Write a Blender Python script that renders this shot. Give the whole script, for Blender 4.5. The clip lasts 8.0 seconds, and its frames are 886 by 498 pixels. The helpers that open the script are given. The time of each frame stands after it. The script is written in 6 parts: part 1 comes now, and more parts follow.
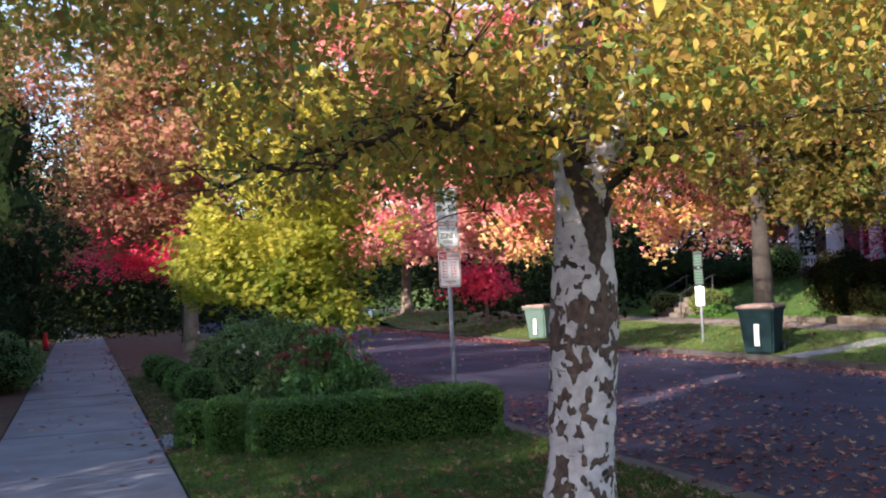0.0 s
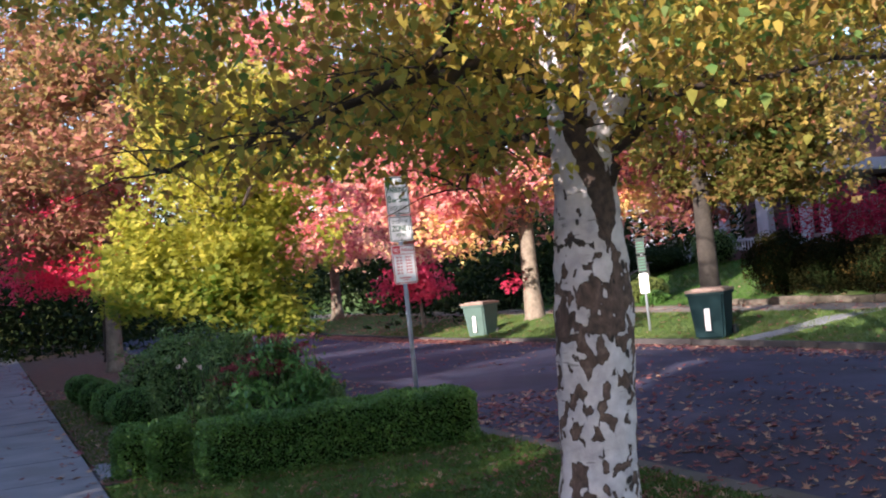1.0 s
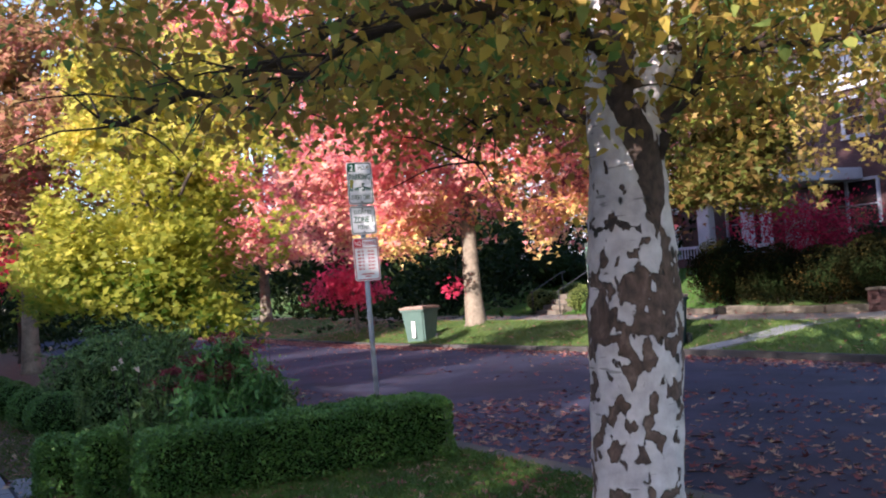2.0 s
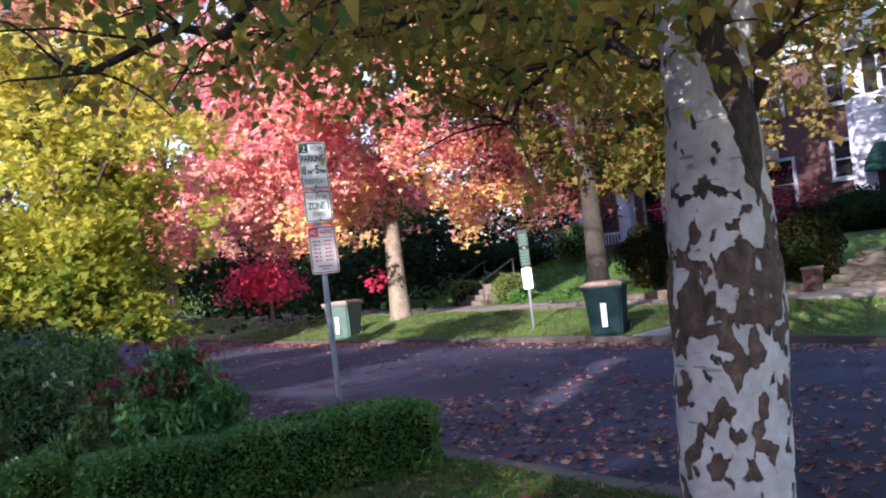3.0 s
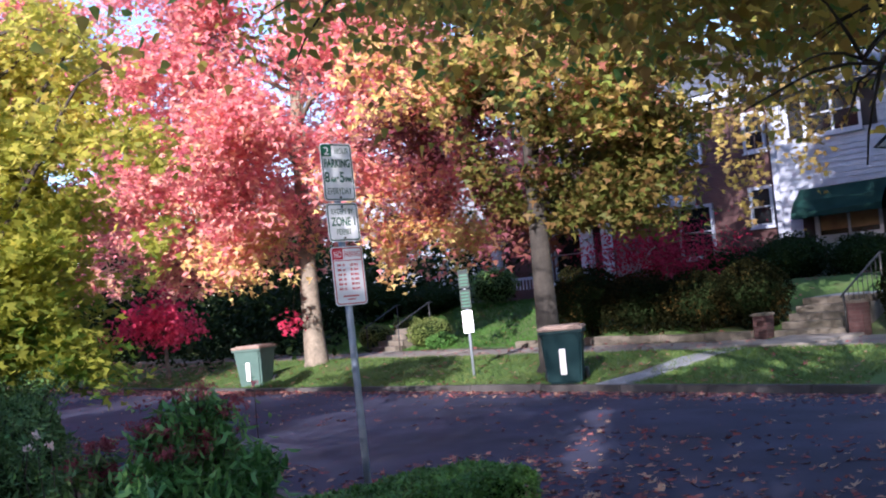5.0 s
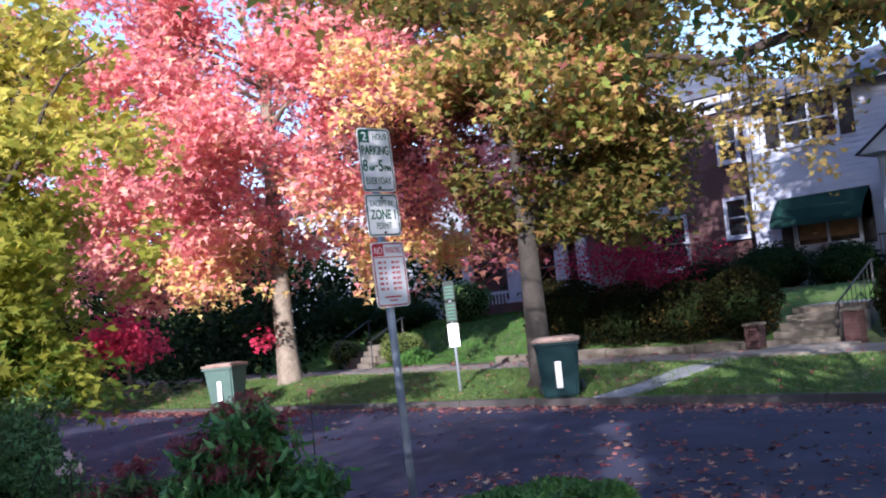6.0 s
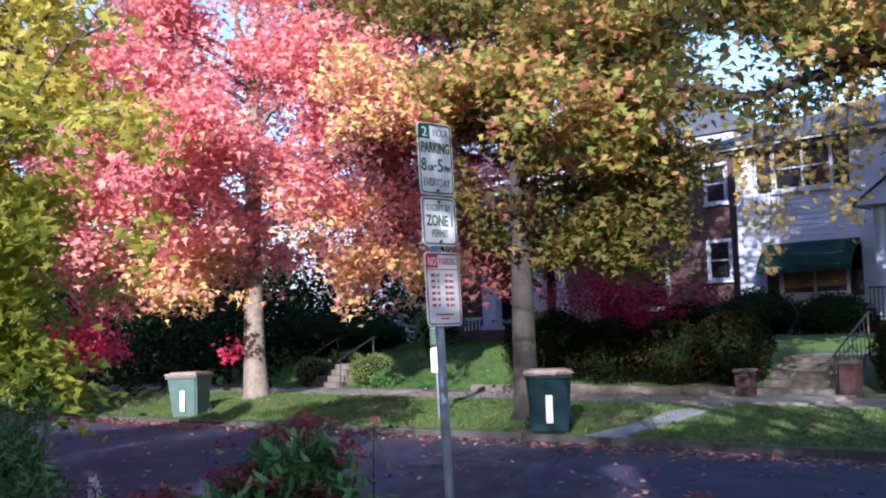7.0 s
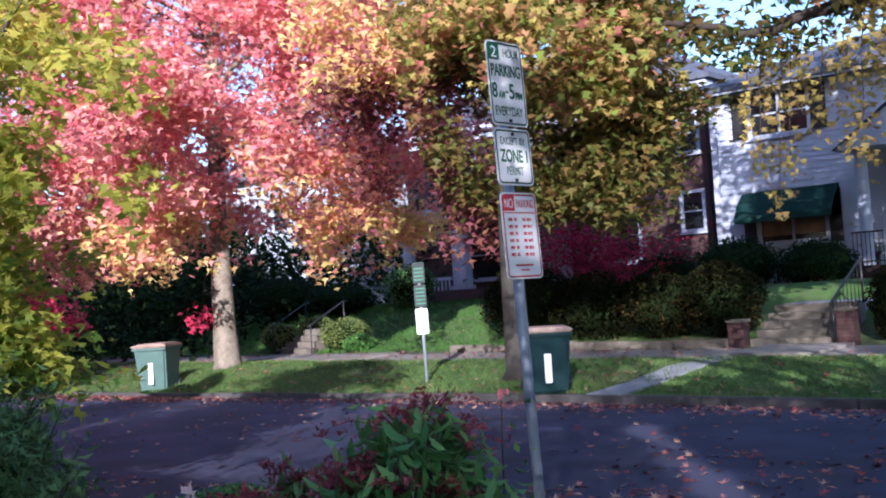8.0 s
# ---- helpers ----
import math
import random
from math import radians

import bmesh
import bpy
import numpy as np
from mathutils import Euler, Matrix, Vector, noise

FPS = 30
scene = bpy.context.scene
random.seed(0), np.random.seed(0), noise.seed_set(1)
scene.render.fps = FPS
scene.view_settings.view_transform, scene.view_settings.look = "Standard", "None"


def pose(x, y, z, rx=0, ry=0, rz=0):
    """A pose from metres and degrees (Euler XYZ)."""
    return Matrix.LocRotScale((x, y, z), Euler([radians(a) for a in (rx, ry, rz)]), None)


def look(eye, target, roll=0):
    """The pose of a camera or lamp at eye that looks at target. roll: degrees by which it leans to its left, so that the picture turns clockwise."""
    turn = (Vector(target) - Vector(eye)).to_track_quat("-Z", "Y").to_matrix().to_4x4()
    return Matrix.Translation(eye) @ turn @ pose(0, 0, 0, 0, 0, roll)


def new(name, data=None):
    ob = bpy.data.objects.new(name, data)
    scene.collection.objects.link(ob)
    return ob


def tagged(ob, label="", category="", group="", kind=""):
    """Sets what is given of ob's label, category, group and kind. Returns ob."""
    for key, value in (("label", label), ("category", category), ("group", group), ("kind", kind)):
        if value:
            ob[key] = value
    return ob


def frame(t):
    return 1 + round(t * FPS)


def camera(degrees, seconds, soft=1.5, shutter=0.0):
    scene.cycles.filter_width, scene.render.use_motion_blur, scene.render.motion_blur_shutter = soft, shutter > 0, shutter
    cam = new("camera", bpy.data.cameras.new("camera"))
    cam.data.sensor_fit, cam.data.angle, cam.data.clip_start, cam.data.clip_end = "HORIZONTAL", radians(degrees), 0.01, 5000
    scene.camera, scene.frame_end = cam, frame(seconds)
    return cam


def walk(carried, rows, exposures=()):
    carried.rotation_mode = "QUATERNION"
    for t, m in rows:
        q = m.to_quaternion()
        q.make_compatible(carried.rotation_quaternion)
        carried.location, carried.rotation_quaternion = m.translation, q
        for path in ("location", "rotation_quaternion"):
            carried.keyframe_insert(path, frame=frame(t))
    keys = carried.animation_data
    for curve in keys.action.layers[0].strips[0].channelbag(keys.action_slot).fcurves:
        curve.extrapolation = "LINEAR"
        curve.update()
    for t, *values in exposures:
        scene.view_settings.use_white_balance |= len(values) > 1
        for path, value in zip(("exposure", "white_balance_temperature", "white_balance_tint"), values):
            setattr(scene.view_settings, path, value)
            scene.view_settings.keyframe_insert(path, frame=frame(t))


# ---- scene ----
cam = camera(46.6, 8.0, soft=2.0)
PATH = [
    (0, (-0.776, -5.275, 1.668), (-0.111, -3.39, 1.732), -2.5),
    (0.5, (-0.818, -4.808, 1.659), (-0.159, -2.92, 1.711), -3.7),
    (1, (-0.823, -4.191, 1.606), (-0.013, -2.364, 1.665), -5.5),
    (1.5, (-0.747, -3.582, 1.575), (0.15, -1.795, 1.63), -5.1),
    (2, (-0.807, -3.006, 1.544), (0.137, -1.243, 1.604), -4.4),
    (2.2, (-0.789, -2.759, 1.57), (0.241, -1.045, 1.617), -5.2),
    (3.3, (-0.888, -1.421, 1.568), (0.249, 0.224, 1.608), -5.8),
    (3.5, (-0.865, -1.178, 1.559), (0.329, 0.424, 1.64), -4.7),
    (4, (-0.928, -0.606, 1.588), (0.265, 0.997, 1.673), -3.6),
    (4.5, (-1.024, 0.002, 1.586), (0.261, 1.534, 1.646), -4.5),
    (4.7, (-1.044, 0.226, 1.586), (0.253, 1.746, 1.664), -5.3),
    (5.8, (-1.124, 1.465, 1.539), (0.268, 2.895, 1.671), -4.2),
    (6, (-1.103, 1.648, 1.522), (0.29, 3.077, 1.645), -5.9),
    (6.5, (-1.058, 2.204, 1.534), (0.316, 3.649, 1.688), -1.9),
    (7, (-0.978, 2.719, 1.552), (0.475, 4.085, 1.716), -1.8),
    (7.5, (-0.885, 3.295, 1.537), (0.561, 4.673, 1.645), -1.6),
    (8, (-0.773, 3.881, 1.551), (0.751, 5.174, 1.636), -3.7),
]
walk(cam, [(t, look(eye, target, roll)) for t, eye, target, roll in PATH], [(0, 1.56, 6200, 20), (3, 1.56, 5700, 20), (5.8, 1.33, 5350, 19), (8, 1.28, 5150, 18)])

# ---- world, sun and exposure ----
SUN_HEADING, SUN_HEIGHT = 58.0, 20.0
world = bpy.data.worlds.new("sky")
scene.world = world
world.use_nodes = True
sky = world.node_tree.nodes.new("ShaderNodeTexSky")
sky.sky_type, sky.sun_disc = "NISHITA", False
sky.sun_elevation, sky.sun_rotation = radians(SUN_HEIGHT), radians(SUN_HEADING + 180)
back = world.node_tree.nodes["Background"]
back.inputs[1].default_value = 0.132
world.node_tree.links.new(sky.outputs[0], back.inputs[0])
sun = new("sun", bpy.data.lights.new("sun", "SUN"))
sun.data.energy, sun.data.angle, sun.data.color = 5.0, radians(0.4), (1.0, 0.86, 0.68)
sun.matrix_world = look((0, 0, 0), (math.sin(radians(SUN_HEADING)) * math.cos(radians(SUN_HEIGHT)),
                                    math.cos(radians(SUN_HEADING)) * math.cos(radians(SUN_HEIGHT)), -math.sin(radians(SUN_HEIGHT))))


# ---- building helpers ----
def part(name, bm, material, parent, label="", smooth=False):
    """Links a bmesh (or a ready mesh) as one mesh object under its thing."""
    if isinstance(bm, bpy.types.Mesh):
        me = bm
    else:
        me = bpy.data.meshes.new(name)
        bm.to_mesh(me)
        bm.free()
    if material is not None and not me.materials:
        me.materials.append(material)
    if smooth:
        me.polygons.foreach_set("use_smooth", [True] * len(me.polygons))
    ob = new(name, me)
    ob.parent = parent
    return tagged(ob, label)


def thing(name, m, label, category, group="", kind=""):
    """An empty at a thing's base, which carries its parts."""
    ob = new(name)
    ob.empty_display_size = 0.1
    ob.matrix_world = m
    return tagged(ob, label, category, group, kind)


def box(bm, x0, x1, y0, y1, z0, z1, bevel=0.0):
    """A box between two corners, with its edges rounded off."""
    r = bmesh.ops.create_cube(bm, size=1.0)
    bmesh.ops.transform(bm, verts=r["verts"], matrix=Matrix.LocRotScale(((x0 + x1) / 2, (y0 + y1) / 2, (z0 + z1) / 2), None, (x1 - x0, y1 - y0, z1 - z0)))
    if bevel:
        edges = list({e for v in r["verts"] for e in v.link_edges})
        bmesh.ops.bevel(bm, geom=edges, offset=bevel, segments=2, affect="EDGES")
    return bm


def boxed(*a, bevel=0.0):
    return box(bmesh.new(), *a, bevel=bevel)


def tube(bm, points, radii, sides=8):
    """A tapered tube along points."""
    rings = []
    ahead = None
    for i, p in enumerate(points):
        p = Vector(p)
        a = Vector(points[max(i - 1, 0)])
        b = Vector(points[min(i + 1, len(points) - 1)])
        d = (b - a).normalized()
        side = d.cross(Vector((0.31, 0.17, 0.93)))
        side = side.normalized() if side.length > 1e-4 else Vector((1, 0, 0))
        up = side.cross(d)
        rings.append([bm.verts.new(p + (side * math.cos(k * math.tau / sides) + up * math.sin(k * math.tau / sides)) * radii[i]) for k in range(sides)])
    for a, b in zip(rings, rings[1:]):
        for k in range(sides):
            f = bm.faces.new((a[k], a[(k + 1) % sides], b[(k + 1) % sides], b[k]))
            f.smooth = True
    if sides > 2:
        bm.faces.new(rings[0])
        bm.faces.new(list(reversed(rings[-1])))
    bmesh.ops.recalc_face_normals(bm, faces=bm.faces) if len(bm.faces) < 3000 else None
    return bm


def mesh_of(name, verts, faces):
    me = bpy.data.meshes.new(name)
    me.from_pydata(verts, [], faces)
    me.update()
    return me


RNG = np.random.default_rng(7)
LEAF = {
    "oval": np.array([(0, 0, 0), (0.28, 0.48, 0.06), (0, 1, -0.05), (-0.28, 0.48, 0.06)]),
    "heart": np.array([(0, 0.02, 0), (0.4, 0.28, 0.05), (0, 1, -0.08), (-0.4, 0.28, 0.05)]),
    "lobed": np.array([(0, 0.1, 0), (0.52, 0.3, 0.03), (0.14, 0.44, 0.04), (0.02, 1.05, -0.08), (-0.14, 0.44, 0.04), (-0.52, 0.24, 0.03)]),
    "star": np.array([(0, 0.12, 0), (0.5, 0.2, 0.03), (0.17, 0.42, 0.04), (0.34, 0.85, -0.05), (0, 0.6, 0.03), (-0.02, 1.05, -0.08), (-0.13, 0.6, 0.04), (-0.42, 0.78, -0.04), (-0.2, 0.4, 0.03), (-0.5, 0.15, 0.02)]),
    "broad": np.array([(0, 0.05, 0), (0.44, 0.2, 0.04), (0.38, 0.6, 0.03), (0, 1.0, -0.07), (-0.36, 0.64, 0.03), (-0.46, 0.22, 0.04)]),
    "birch": np.array([(0, 0, 0), (0.38, 0.16, 0.05), (0.27, 0.55, 0.01), (0, 1.08, -0.1), (-0.27, 0.55, 0.01), (-0.38, 0.16, 0.05)]),
    "slim": np.array([(0, 0, 0), (0.13, 0.4, 0.03), (0, 1, -0.12), (-0.13, 0.4, 0.03)]),
    "blade": np.array([(-0.05, 0, 0), (0.05, 0, 0), (0.02, 0.6, 0.05), (0, 1, 0.2)]),
}


def leaf_mesh(name, centres, sizes, shape, droop=0.5, flat=0.0, upward=False):
    """Many leaves in one mesh: each a small curved blade at its own angle."""
    base = LEAF[shape]
    n, k = len(centres), len(base)
    az = RNG.uniform(0, math.tau, n)
    if flat:
        tilt = RNG.normal(0, flat, n)
    elif upward:
        tilt = RNG.normal(1.25, 0.25, n)
    else:
        tilt = RNG.normal(-droop, 0.6, n)
    roll = RNG.uniform(-0.9, 0.9, n) if not flat else RNG.normal(0, flat, n)
    d = np.stack([np.cos(az) * np.cos(tilt), np.sin(az) * np.cos(tilt), np.sin(tilt)], 1)
    s = np.stack([-np.sin(az), np.cos(az), np.zeros(n)], 1)
    u = np.cross(s, d)
    s2 = s * np.cos(roll)[:, None] + u * np.sin(roll)[:, None]
    u2 = np.cross(s2, d)
    v = (centres[:, None, :] + sizes[:, None, None] * (base[None, :, 0, None] * s2[:, None, :] + (base[None, :, 1, None] - 0.3) * d[:, None, :] + base[None, :, 2, None] * u2[:, None, :] * 2))
    me = bpy.data.meshes.new(name)
    me.vertices.add(n * k)
    me.vertices.foreach_set("co", v.reshape(-1))
    me.loops.add(n * k)
    me.loops.foreach_set("vertex_index", np.arange(n * k))
    me.polygons.add(n)
    me.polygons.foreach_set("loop_start", np.arange(n) * k)
    me.update(calc_edges=True)
    return me


# ---- materials ----
def nodes_of(name):
    m = bpy.data.materials.new(name)
    m.use_nodes = True
    nt = m.node_tree
    b = nt.nodes["Principled BSDF"]
    return m, nt, b


def node(nt, kind, **values):
    n = nt.nodes.new(kind)
    for key, v in values.items():
        n.inputs[key].default_value = v
    return n


def ramp(nt, fac, stops, mode="LINEAR"):
    r = nt.nodes.new("ShaderNodeValToRGB")
    r.color_ramp.interpolation = mode
    e = r.color_ramp.elements
    while len(e) < len(stops):
        e.new(0.5)
    for el, (p, c) in zip(e, stops):
        el.position, el.color = p, (*c, 1)
    nt.links.new(fac, r.inputs[0])
    return r.outputs[0]


def mix(nt, fac, a, b, blend="MIX"):
    m = nt.nodes.new("ShaderNodeMix")
    m.data_type, m.blend_type = "RGBA", blend
    for sock, v in ((m.inputs[0], fac), (m.inputs[6], a), (m.inputs[7], b)):
        if isinstance(v, bpy.types.NodeSocket):
            nt.links.new(v, sock)
        else:
            sock.default_value = v if isinstance(v, float) else (*v, 1)
    return m.outputs[2]


def maths(nt, op, a, b=0.0):
    m = nt.nodes.new("ShaderNodeMath")
    m.operation = op
    for sock, v in zip(m.inputs, (a, b)):
        if isinstance(v, bpy.types.NodeSocket):
            nt.links.new(v, sock)
        else:
            sock.default_value = v
    return m.outputs[0]


def position(nt):
    return nt.nodes.new("ShaderNodeNewGeometry").outputs["Position"]


def noise_of(nt, where, scale, detail=3.0, rough=0.55):
    n = node(nt, "ShaderNodeTexNoise", Scale=scale, Detail=detail, Roughness=rough)
    nt.links.new(where, n.inputs["Vector"])
    return n.outputs[0]


def surface(name, dark, light, scale=3.0, fine=60.0, rough=0.8, bump=0.3, depth=0.01, metal=0.0, spec=0.5, stain=None, stain_scale=0.6):
    """A worn surface: colour at two scales, stains and fine relief."""
    m, nt, b = nodes_of(name)
    where = position(nt)
    broad, grain = noise_of(nt, where, scale), noise_of(nt, where, fine, 4.0)
    f = maths(nt, "ADD", maths(nt, "MULTIPLY", broad, 0.6), maths(nt, "MULTIPLY", grain, 0.4))
    col = ramp(nt, f, [(0.32, dark), (0.68, light)])
    if stain:
        s = ramp(nt, noise_of(nt, where, stain_scale, 5.0, 0.65), [(0.5, (0, 0, 0)), (0.68, (1, 1, 1))])
        col = mix(nt, maths(nt, "MULTIPLY", s, 0.7), col, stain)
    nt.links.new(col, b.inputs["Base Color"])
    b.inputs["Roughness"].default_value = rough
    b.inputs["Metallic"].default_value = metal
    b.inputs["Specular IOR Level"].default_value = spec
    bp = node(nt, "ShaderNodeBump", Strength=bump, Distance=depth)
    nt.links.new(f, bp.inputs["Height"])
    nt.links.new(bp.outputs[0], b.inputs["Normal"])
    return m


def foliage(name, stops, spread=0.35, patch=0.5, glow=0.4, rough=0.6, rise=None, spec=0.3):
    """Leaves: each has its own shade out of the tree's range; light shines through. rise: (low z, high z, weight) lets the shade drift with height."""
    m, nt, b = nodes_of(name)
    geo = nt.nodes.new("ShaderNodeNewGeometry")
    f = maths(nt, "ADD", maths(nt, "MULTIPLY", geo.outputs["Random Per Island"], spread),
              maths(nt, "MULTIPLY", noise_of(nt, geo.outputs["Position"], patch, 3.0), 1.7 * (1 - spread)))
    f = maths(nt, "SUBTRACT", f, 0.35 * (1 - spread))
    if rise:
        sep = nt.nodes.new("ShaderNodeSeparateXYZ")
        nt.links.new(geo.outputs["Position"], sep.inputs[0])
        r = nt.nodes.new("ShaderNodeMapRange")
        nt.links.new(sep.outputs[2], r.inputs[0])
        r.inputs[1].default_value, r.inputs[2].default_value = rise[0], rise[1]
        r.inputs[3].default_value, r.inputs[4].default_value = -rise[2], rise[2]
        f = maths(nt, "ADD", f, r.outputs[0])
    col = ramp(nt, f, [(i / (len(stops) - 1), c) for i, c in enumerate(stops)])
    nt.links.new(col, b.inputs["Base Color"])
    b.inputs["Roughness"].default_value = rough
    b.inputs["Specular IOR Level"].default_value = spec
    tr = nt.nodes.new("ShaderNodeBsdfTranslucent")
    nt.links.new(col, tr.inputs[0])
    mx = nt.nodes.new("ShaderNodeMixShader")
    mx.inputs[0].default_value = glow
    nt.links.new(b.outputs[0], mx.inputs[1])
    nt.links.new(tr.outputs[0], mx.inputs[2])
    nt.links.new(mx.outputs[0], nt.nodes["Material Output"].inputs[0])
    return m


def paint(name, colour, rough=0.5, metal=0.0):
    c = Vector(colour)
    return surface(name, tuple(c * 0.8), tuple(c), 5.0, 90.0, rough, 0.08, 0.003, metal)


ASPHALT = surface("asphalt", (0.028, 0.029, 0.054), (0.064, 0.066, 0.115), 1.2, 220.0, 0.8, 0.5, 0.006, spec=0.2, stain=(0.022, 0.022, 0.036), stain_scale=0.45)
KERB = surface("dirty_kerb", (0.06, 0.056, 0.054), (0.14, 0.13, 0.125), 1.5, 110.0, 0.9, 0.4, 0.005, stain=(0.06, 0.05, 0.045), stain_scale=0.7)
# darker tone for the far kerb, with brown blotches
KERB_DARK = surface("dark_kerb", (0.03, 0.028, 0.03), (0.085, 0.075, 0.075), 1.5, 110.0, 0.9, 0.4, 0.005, stain=(0.04, 0.035, 0.03), stain_scale=0.7)
OLD_CONCRETE = surface("old_brown_concrete", (0.13, 0.115, 0.1), (0.26, 0.235, 0.21), 1.5, 110.0, 0.9, 0.4, 0.005, stain=(0.09, 0.07, 0.055), stain_scale=0.8)
CONCRETE = surface("concrete", (0.13, 0.135, 0.162), (0.235, 0.243, 0.288), 1.5, 130.0, 0.85, 0.35, 0.004, stain=(0.14, 0.142, 0.158), stain_scale=0.9)
STONE = surface("old_stone", (0.06, 0.05, 0.042), (0.19, 0.165, 0.135), 2.5, 60.0, 0.9, 0.7, 0.02, stain=(0.06, 0.055, 0.04), stain_scale=1.4)
SOIL = surface("leaf_litter", (0.035, 0.022, 0.016), (0.13, 0.075, 0.05), 4.0, 45.0, 0.95, 0.9, 0.03)
LAWN = surface("lawn", (0.028, 0.068, 0.01), (0.07, 0.145, 0.018), 1.1, 40.0, 0.95, 0.8, 0.03, stain=(0.09, 0.075, 0.04), stain_scale=0.5)
BARK = surface("grey_bark", (0.085, 0.07, 0.055), (0.27, 0.225, 0.175), 5.0, 28.0, 0.9, 0.9, 0.03)
TWIG = surface("dark_twig", (0.02, 0.014, 0.012), (0.06, 0.042, 0.034), 8.0, 60.0, 0.85, 0.6, 0.01)
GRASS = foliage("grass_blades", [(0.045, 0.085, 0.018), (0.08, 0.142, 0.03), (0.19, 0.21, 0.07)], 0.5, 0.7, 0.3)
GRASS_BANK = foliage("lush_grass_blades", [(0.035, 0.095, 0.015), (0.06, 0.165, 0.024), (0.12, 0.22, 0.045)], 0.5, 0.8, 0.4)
# darker copy of the grass, with the near side's shade in its colour
GRASS_NEAR = foliage("grass_blades_darkened_for_shade", [(0.03, 0.065, 0.01), (0.055, 0.12, 0.018), (0.14, 0.15, 0.04)], 0.5, 1.3, 0.3)
BOX_LEAF = foliage("boxwood_leaves", [(0.03, 0.085, 0.022), (0.08, 0.195, 0.045), (0.17, 0.3, 0.07)], 0.6, 1.5, 0.2, 0.45)
# evergreen green lowered to near black to hold the deep shade among the leaves
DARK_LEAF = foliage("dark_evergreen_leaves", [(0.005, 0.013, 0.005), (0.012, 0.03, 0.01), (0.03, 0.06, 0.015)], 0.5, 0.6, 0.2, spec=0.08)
# near-black colour that stands in for the shade inside hedges and crowns
HEDGE_CORE = surface("hedge_inside_shade", (0.006, 0.012, 0.004), (0.018, 0.03, 0.01), 6.0, 40.0, 0.95, 0.6, 0.03, spec=0.04)
SHRUB_LEAF = foliage("shrub_leaves", [(0.03, 0.07, 0.024), (0.1, 0.19, 0.06), (0.24, 0.34, 0.12)], 0.65, 1.8, 0.3, 0.5, spec=0.2)
RED_TIP = foliage("reddened_leaves", [(0.12, 0.022, 0.04), (0.25, 0.05, 0.07), (0.36, 0.13, 0.12)], 0.6, 1.5, 0.3)
BIRCH_LEAF = foliage("birch_leaves", [(0.12, 0.2, 0.05), (0.2, 0.27, 0.06), (0.38, 0.34, 0.07), (0.34, 0.2, 0.07), (0.72, 0.56, 0.12), (0.13, 0.27, 0.08), (0.28, 0.3, 0.08), (0.36, 0.22, 0.08)], 0.5, 1.3, 0.6)
# rise paints sunlit yellow into the upper leaves, shaded green into the lower
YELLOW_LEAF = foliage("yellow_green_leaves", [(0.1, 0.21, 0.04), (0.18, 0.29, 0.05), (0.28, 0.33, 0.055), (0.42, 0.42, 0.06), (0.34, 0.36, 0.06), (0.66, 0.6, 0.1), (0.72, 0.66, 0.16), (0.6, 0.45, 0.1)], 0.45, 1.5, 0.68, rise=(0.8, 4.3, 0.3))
PINK_LEAF = foliage("pink_gold_leaves", [(0.72, 0.64, 0.28), (0.8, 0.6, 0.3), (0.83, 0.48, 0.32), (0.85, 0.43, 0.38), (0.76, 0.26, 0.29), (0.6, 0.14, 0.19), (0.8, 0.42, 0.33), (0.7, 0.55, 0.26)], 0.45, 0.75, 0.5, rise=(1.5, 7.0, 0.12))
OLIVE_LEAF = foliage("olive_gold_leaves", [(0.075, 0.105, 0.025), (0.13, 0.15, 0.03), (0.11, 0.13, 0.026), (0.17, 0.15, 0.035), (0.22, 0.12, 0.045), (0.24, 0.2, 0.045), (0.14, 0.16, 0.035)], 0.6, 1.0, 0.55)
GOLD_LEAF = foliage("orange_gold_leaves", [(0.8, 0.36, 0.26), (0.8, 0.52, 0.2), (0.82, 0.64, 0.26), (0.55, 0.46, 0.13), (0.8, 0.3, 0.28), (0.72, 0.2, 0.22)], 0.85, 0.7, 0.45)
PLUM_LEAF = foliage("plum_red_leaves", [(0.12, 0.035, 0.06), (0.2, 0.055, 0.08), (0.27, 0.11, 0.08), (0.3, 0.2, 0.08)], 0.55, 0.8, 0.5)
RED_LEAF = foliage("deep_red_leaves", [(0.52, 0.03, 0.08), (0.76, 0.06, 0.15), (0.88, 0.18, 0.27)], 0.5, 0.6, 0.52)
FALLEN = foliage("fallen_leaves", [(0.12, 0.03, 0.035), (0.22, 0.06, 0.06), (0.32, 0.14, 0.12), (0.48, 0.33, 0.22), (0.26, 0.065, 0.075), (0.16, 0.05, 0.045)], 0.95, 0.5, 0.1)
WHITE = surface("white_paint", (0.36, 0.39, 0.49), (0.46, 0.5, 0.61), 2.0, 70.0, 0.6, 0.12, 0.004, stain=(0.32, 0.34, 0.42), stain_scale=0.9)
BLACK = paint("black_metal", (0.02, 0.02, 0.022), 0.45)
GALV = surface("galvanised_steel", (0.23, 0.26, 0.31), (0.36, 0.4, 0.46), 9.0, 90.0, 0.5, 0.1, 0.002, metal=0.35)
BIN_LIGHT = surface("faded_green_plastic", (0.06, 0.105, 0.095), (0.085, 0.14, 0.125), 5.0, 90.0, 0.55, 0.08, 0.003, spec=0.3)
BIN_DARK = surface("dark_green_plastic", (0.007, 0.024, 0.028), (0.011, 0.034, 0.04), 5.0, 90.0, 0.6, 0.08, 0.003, spec=0.15)
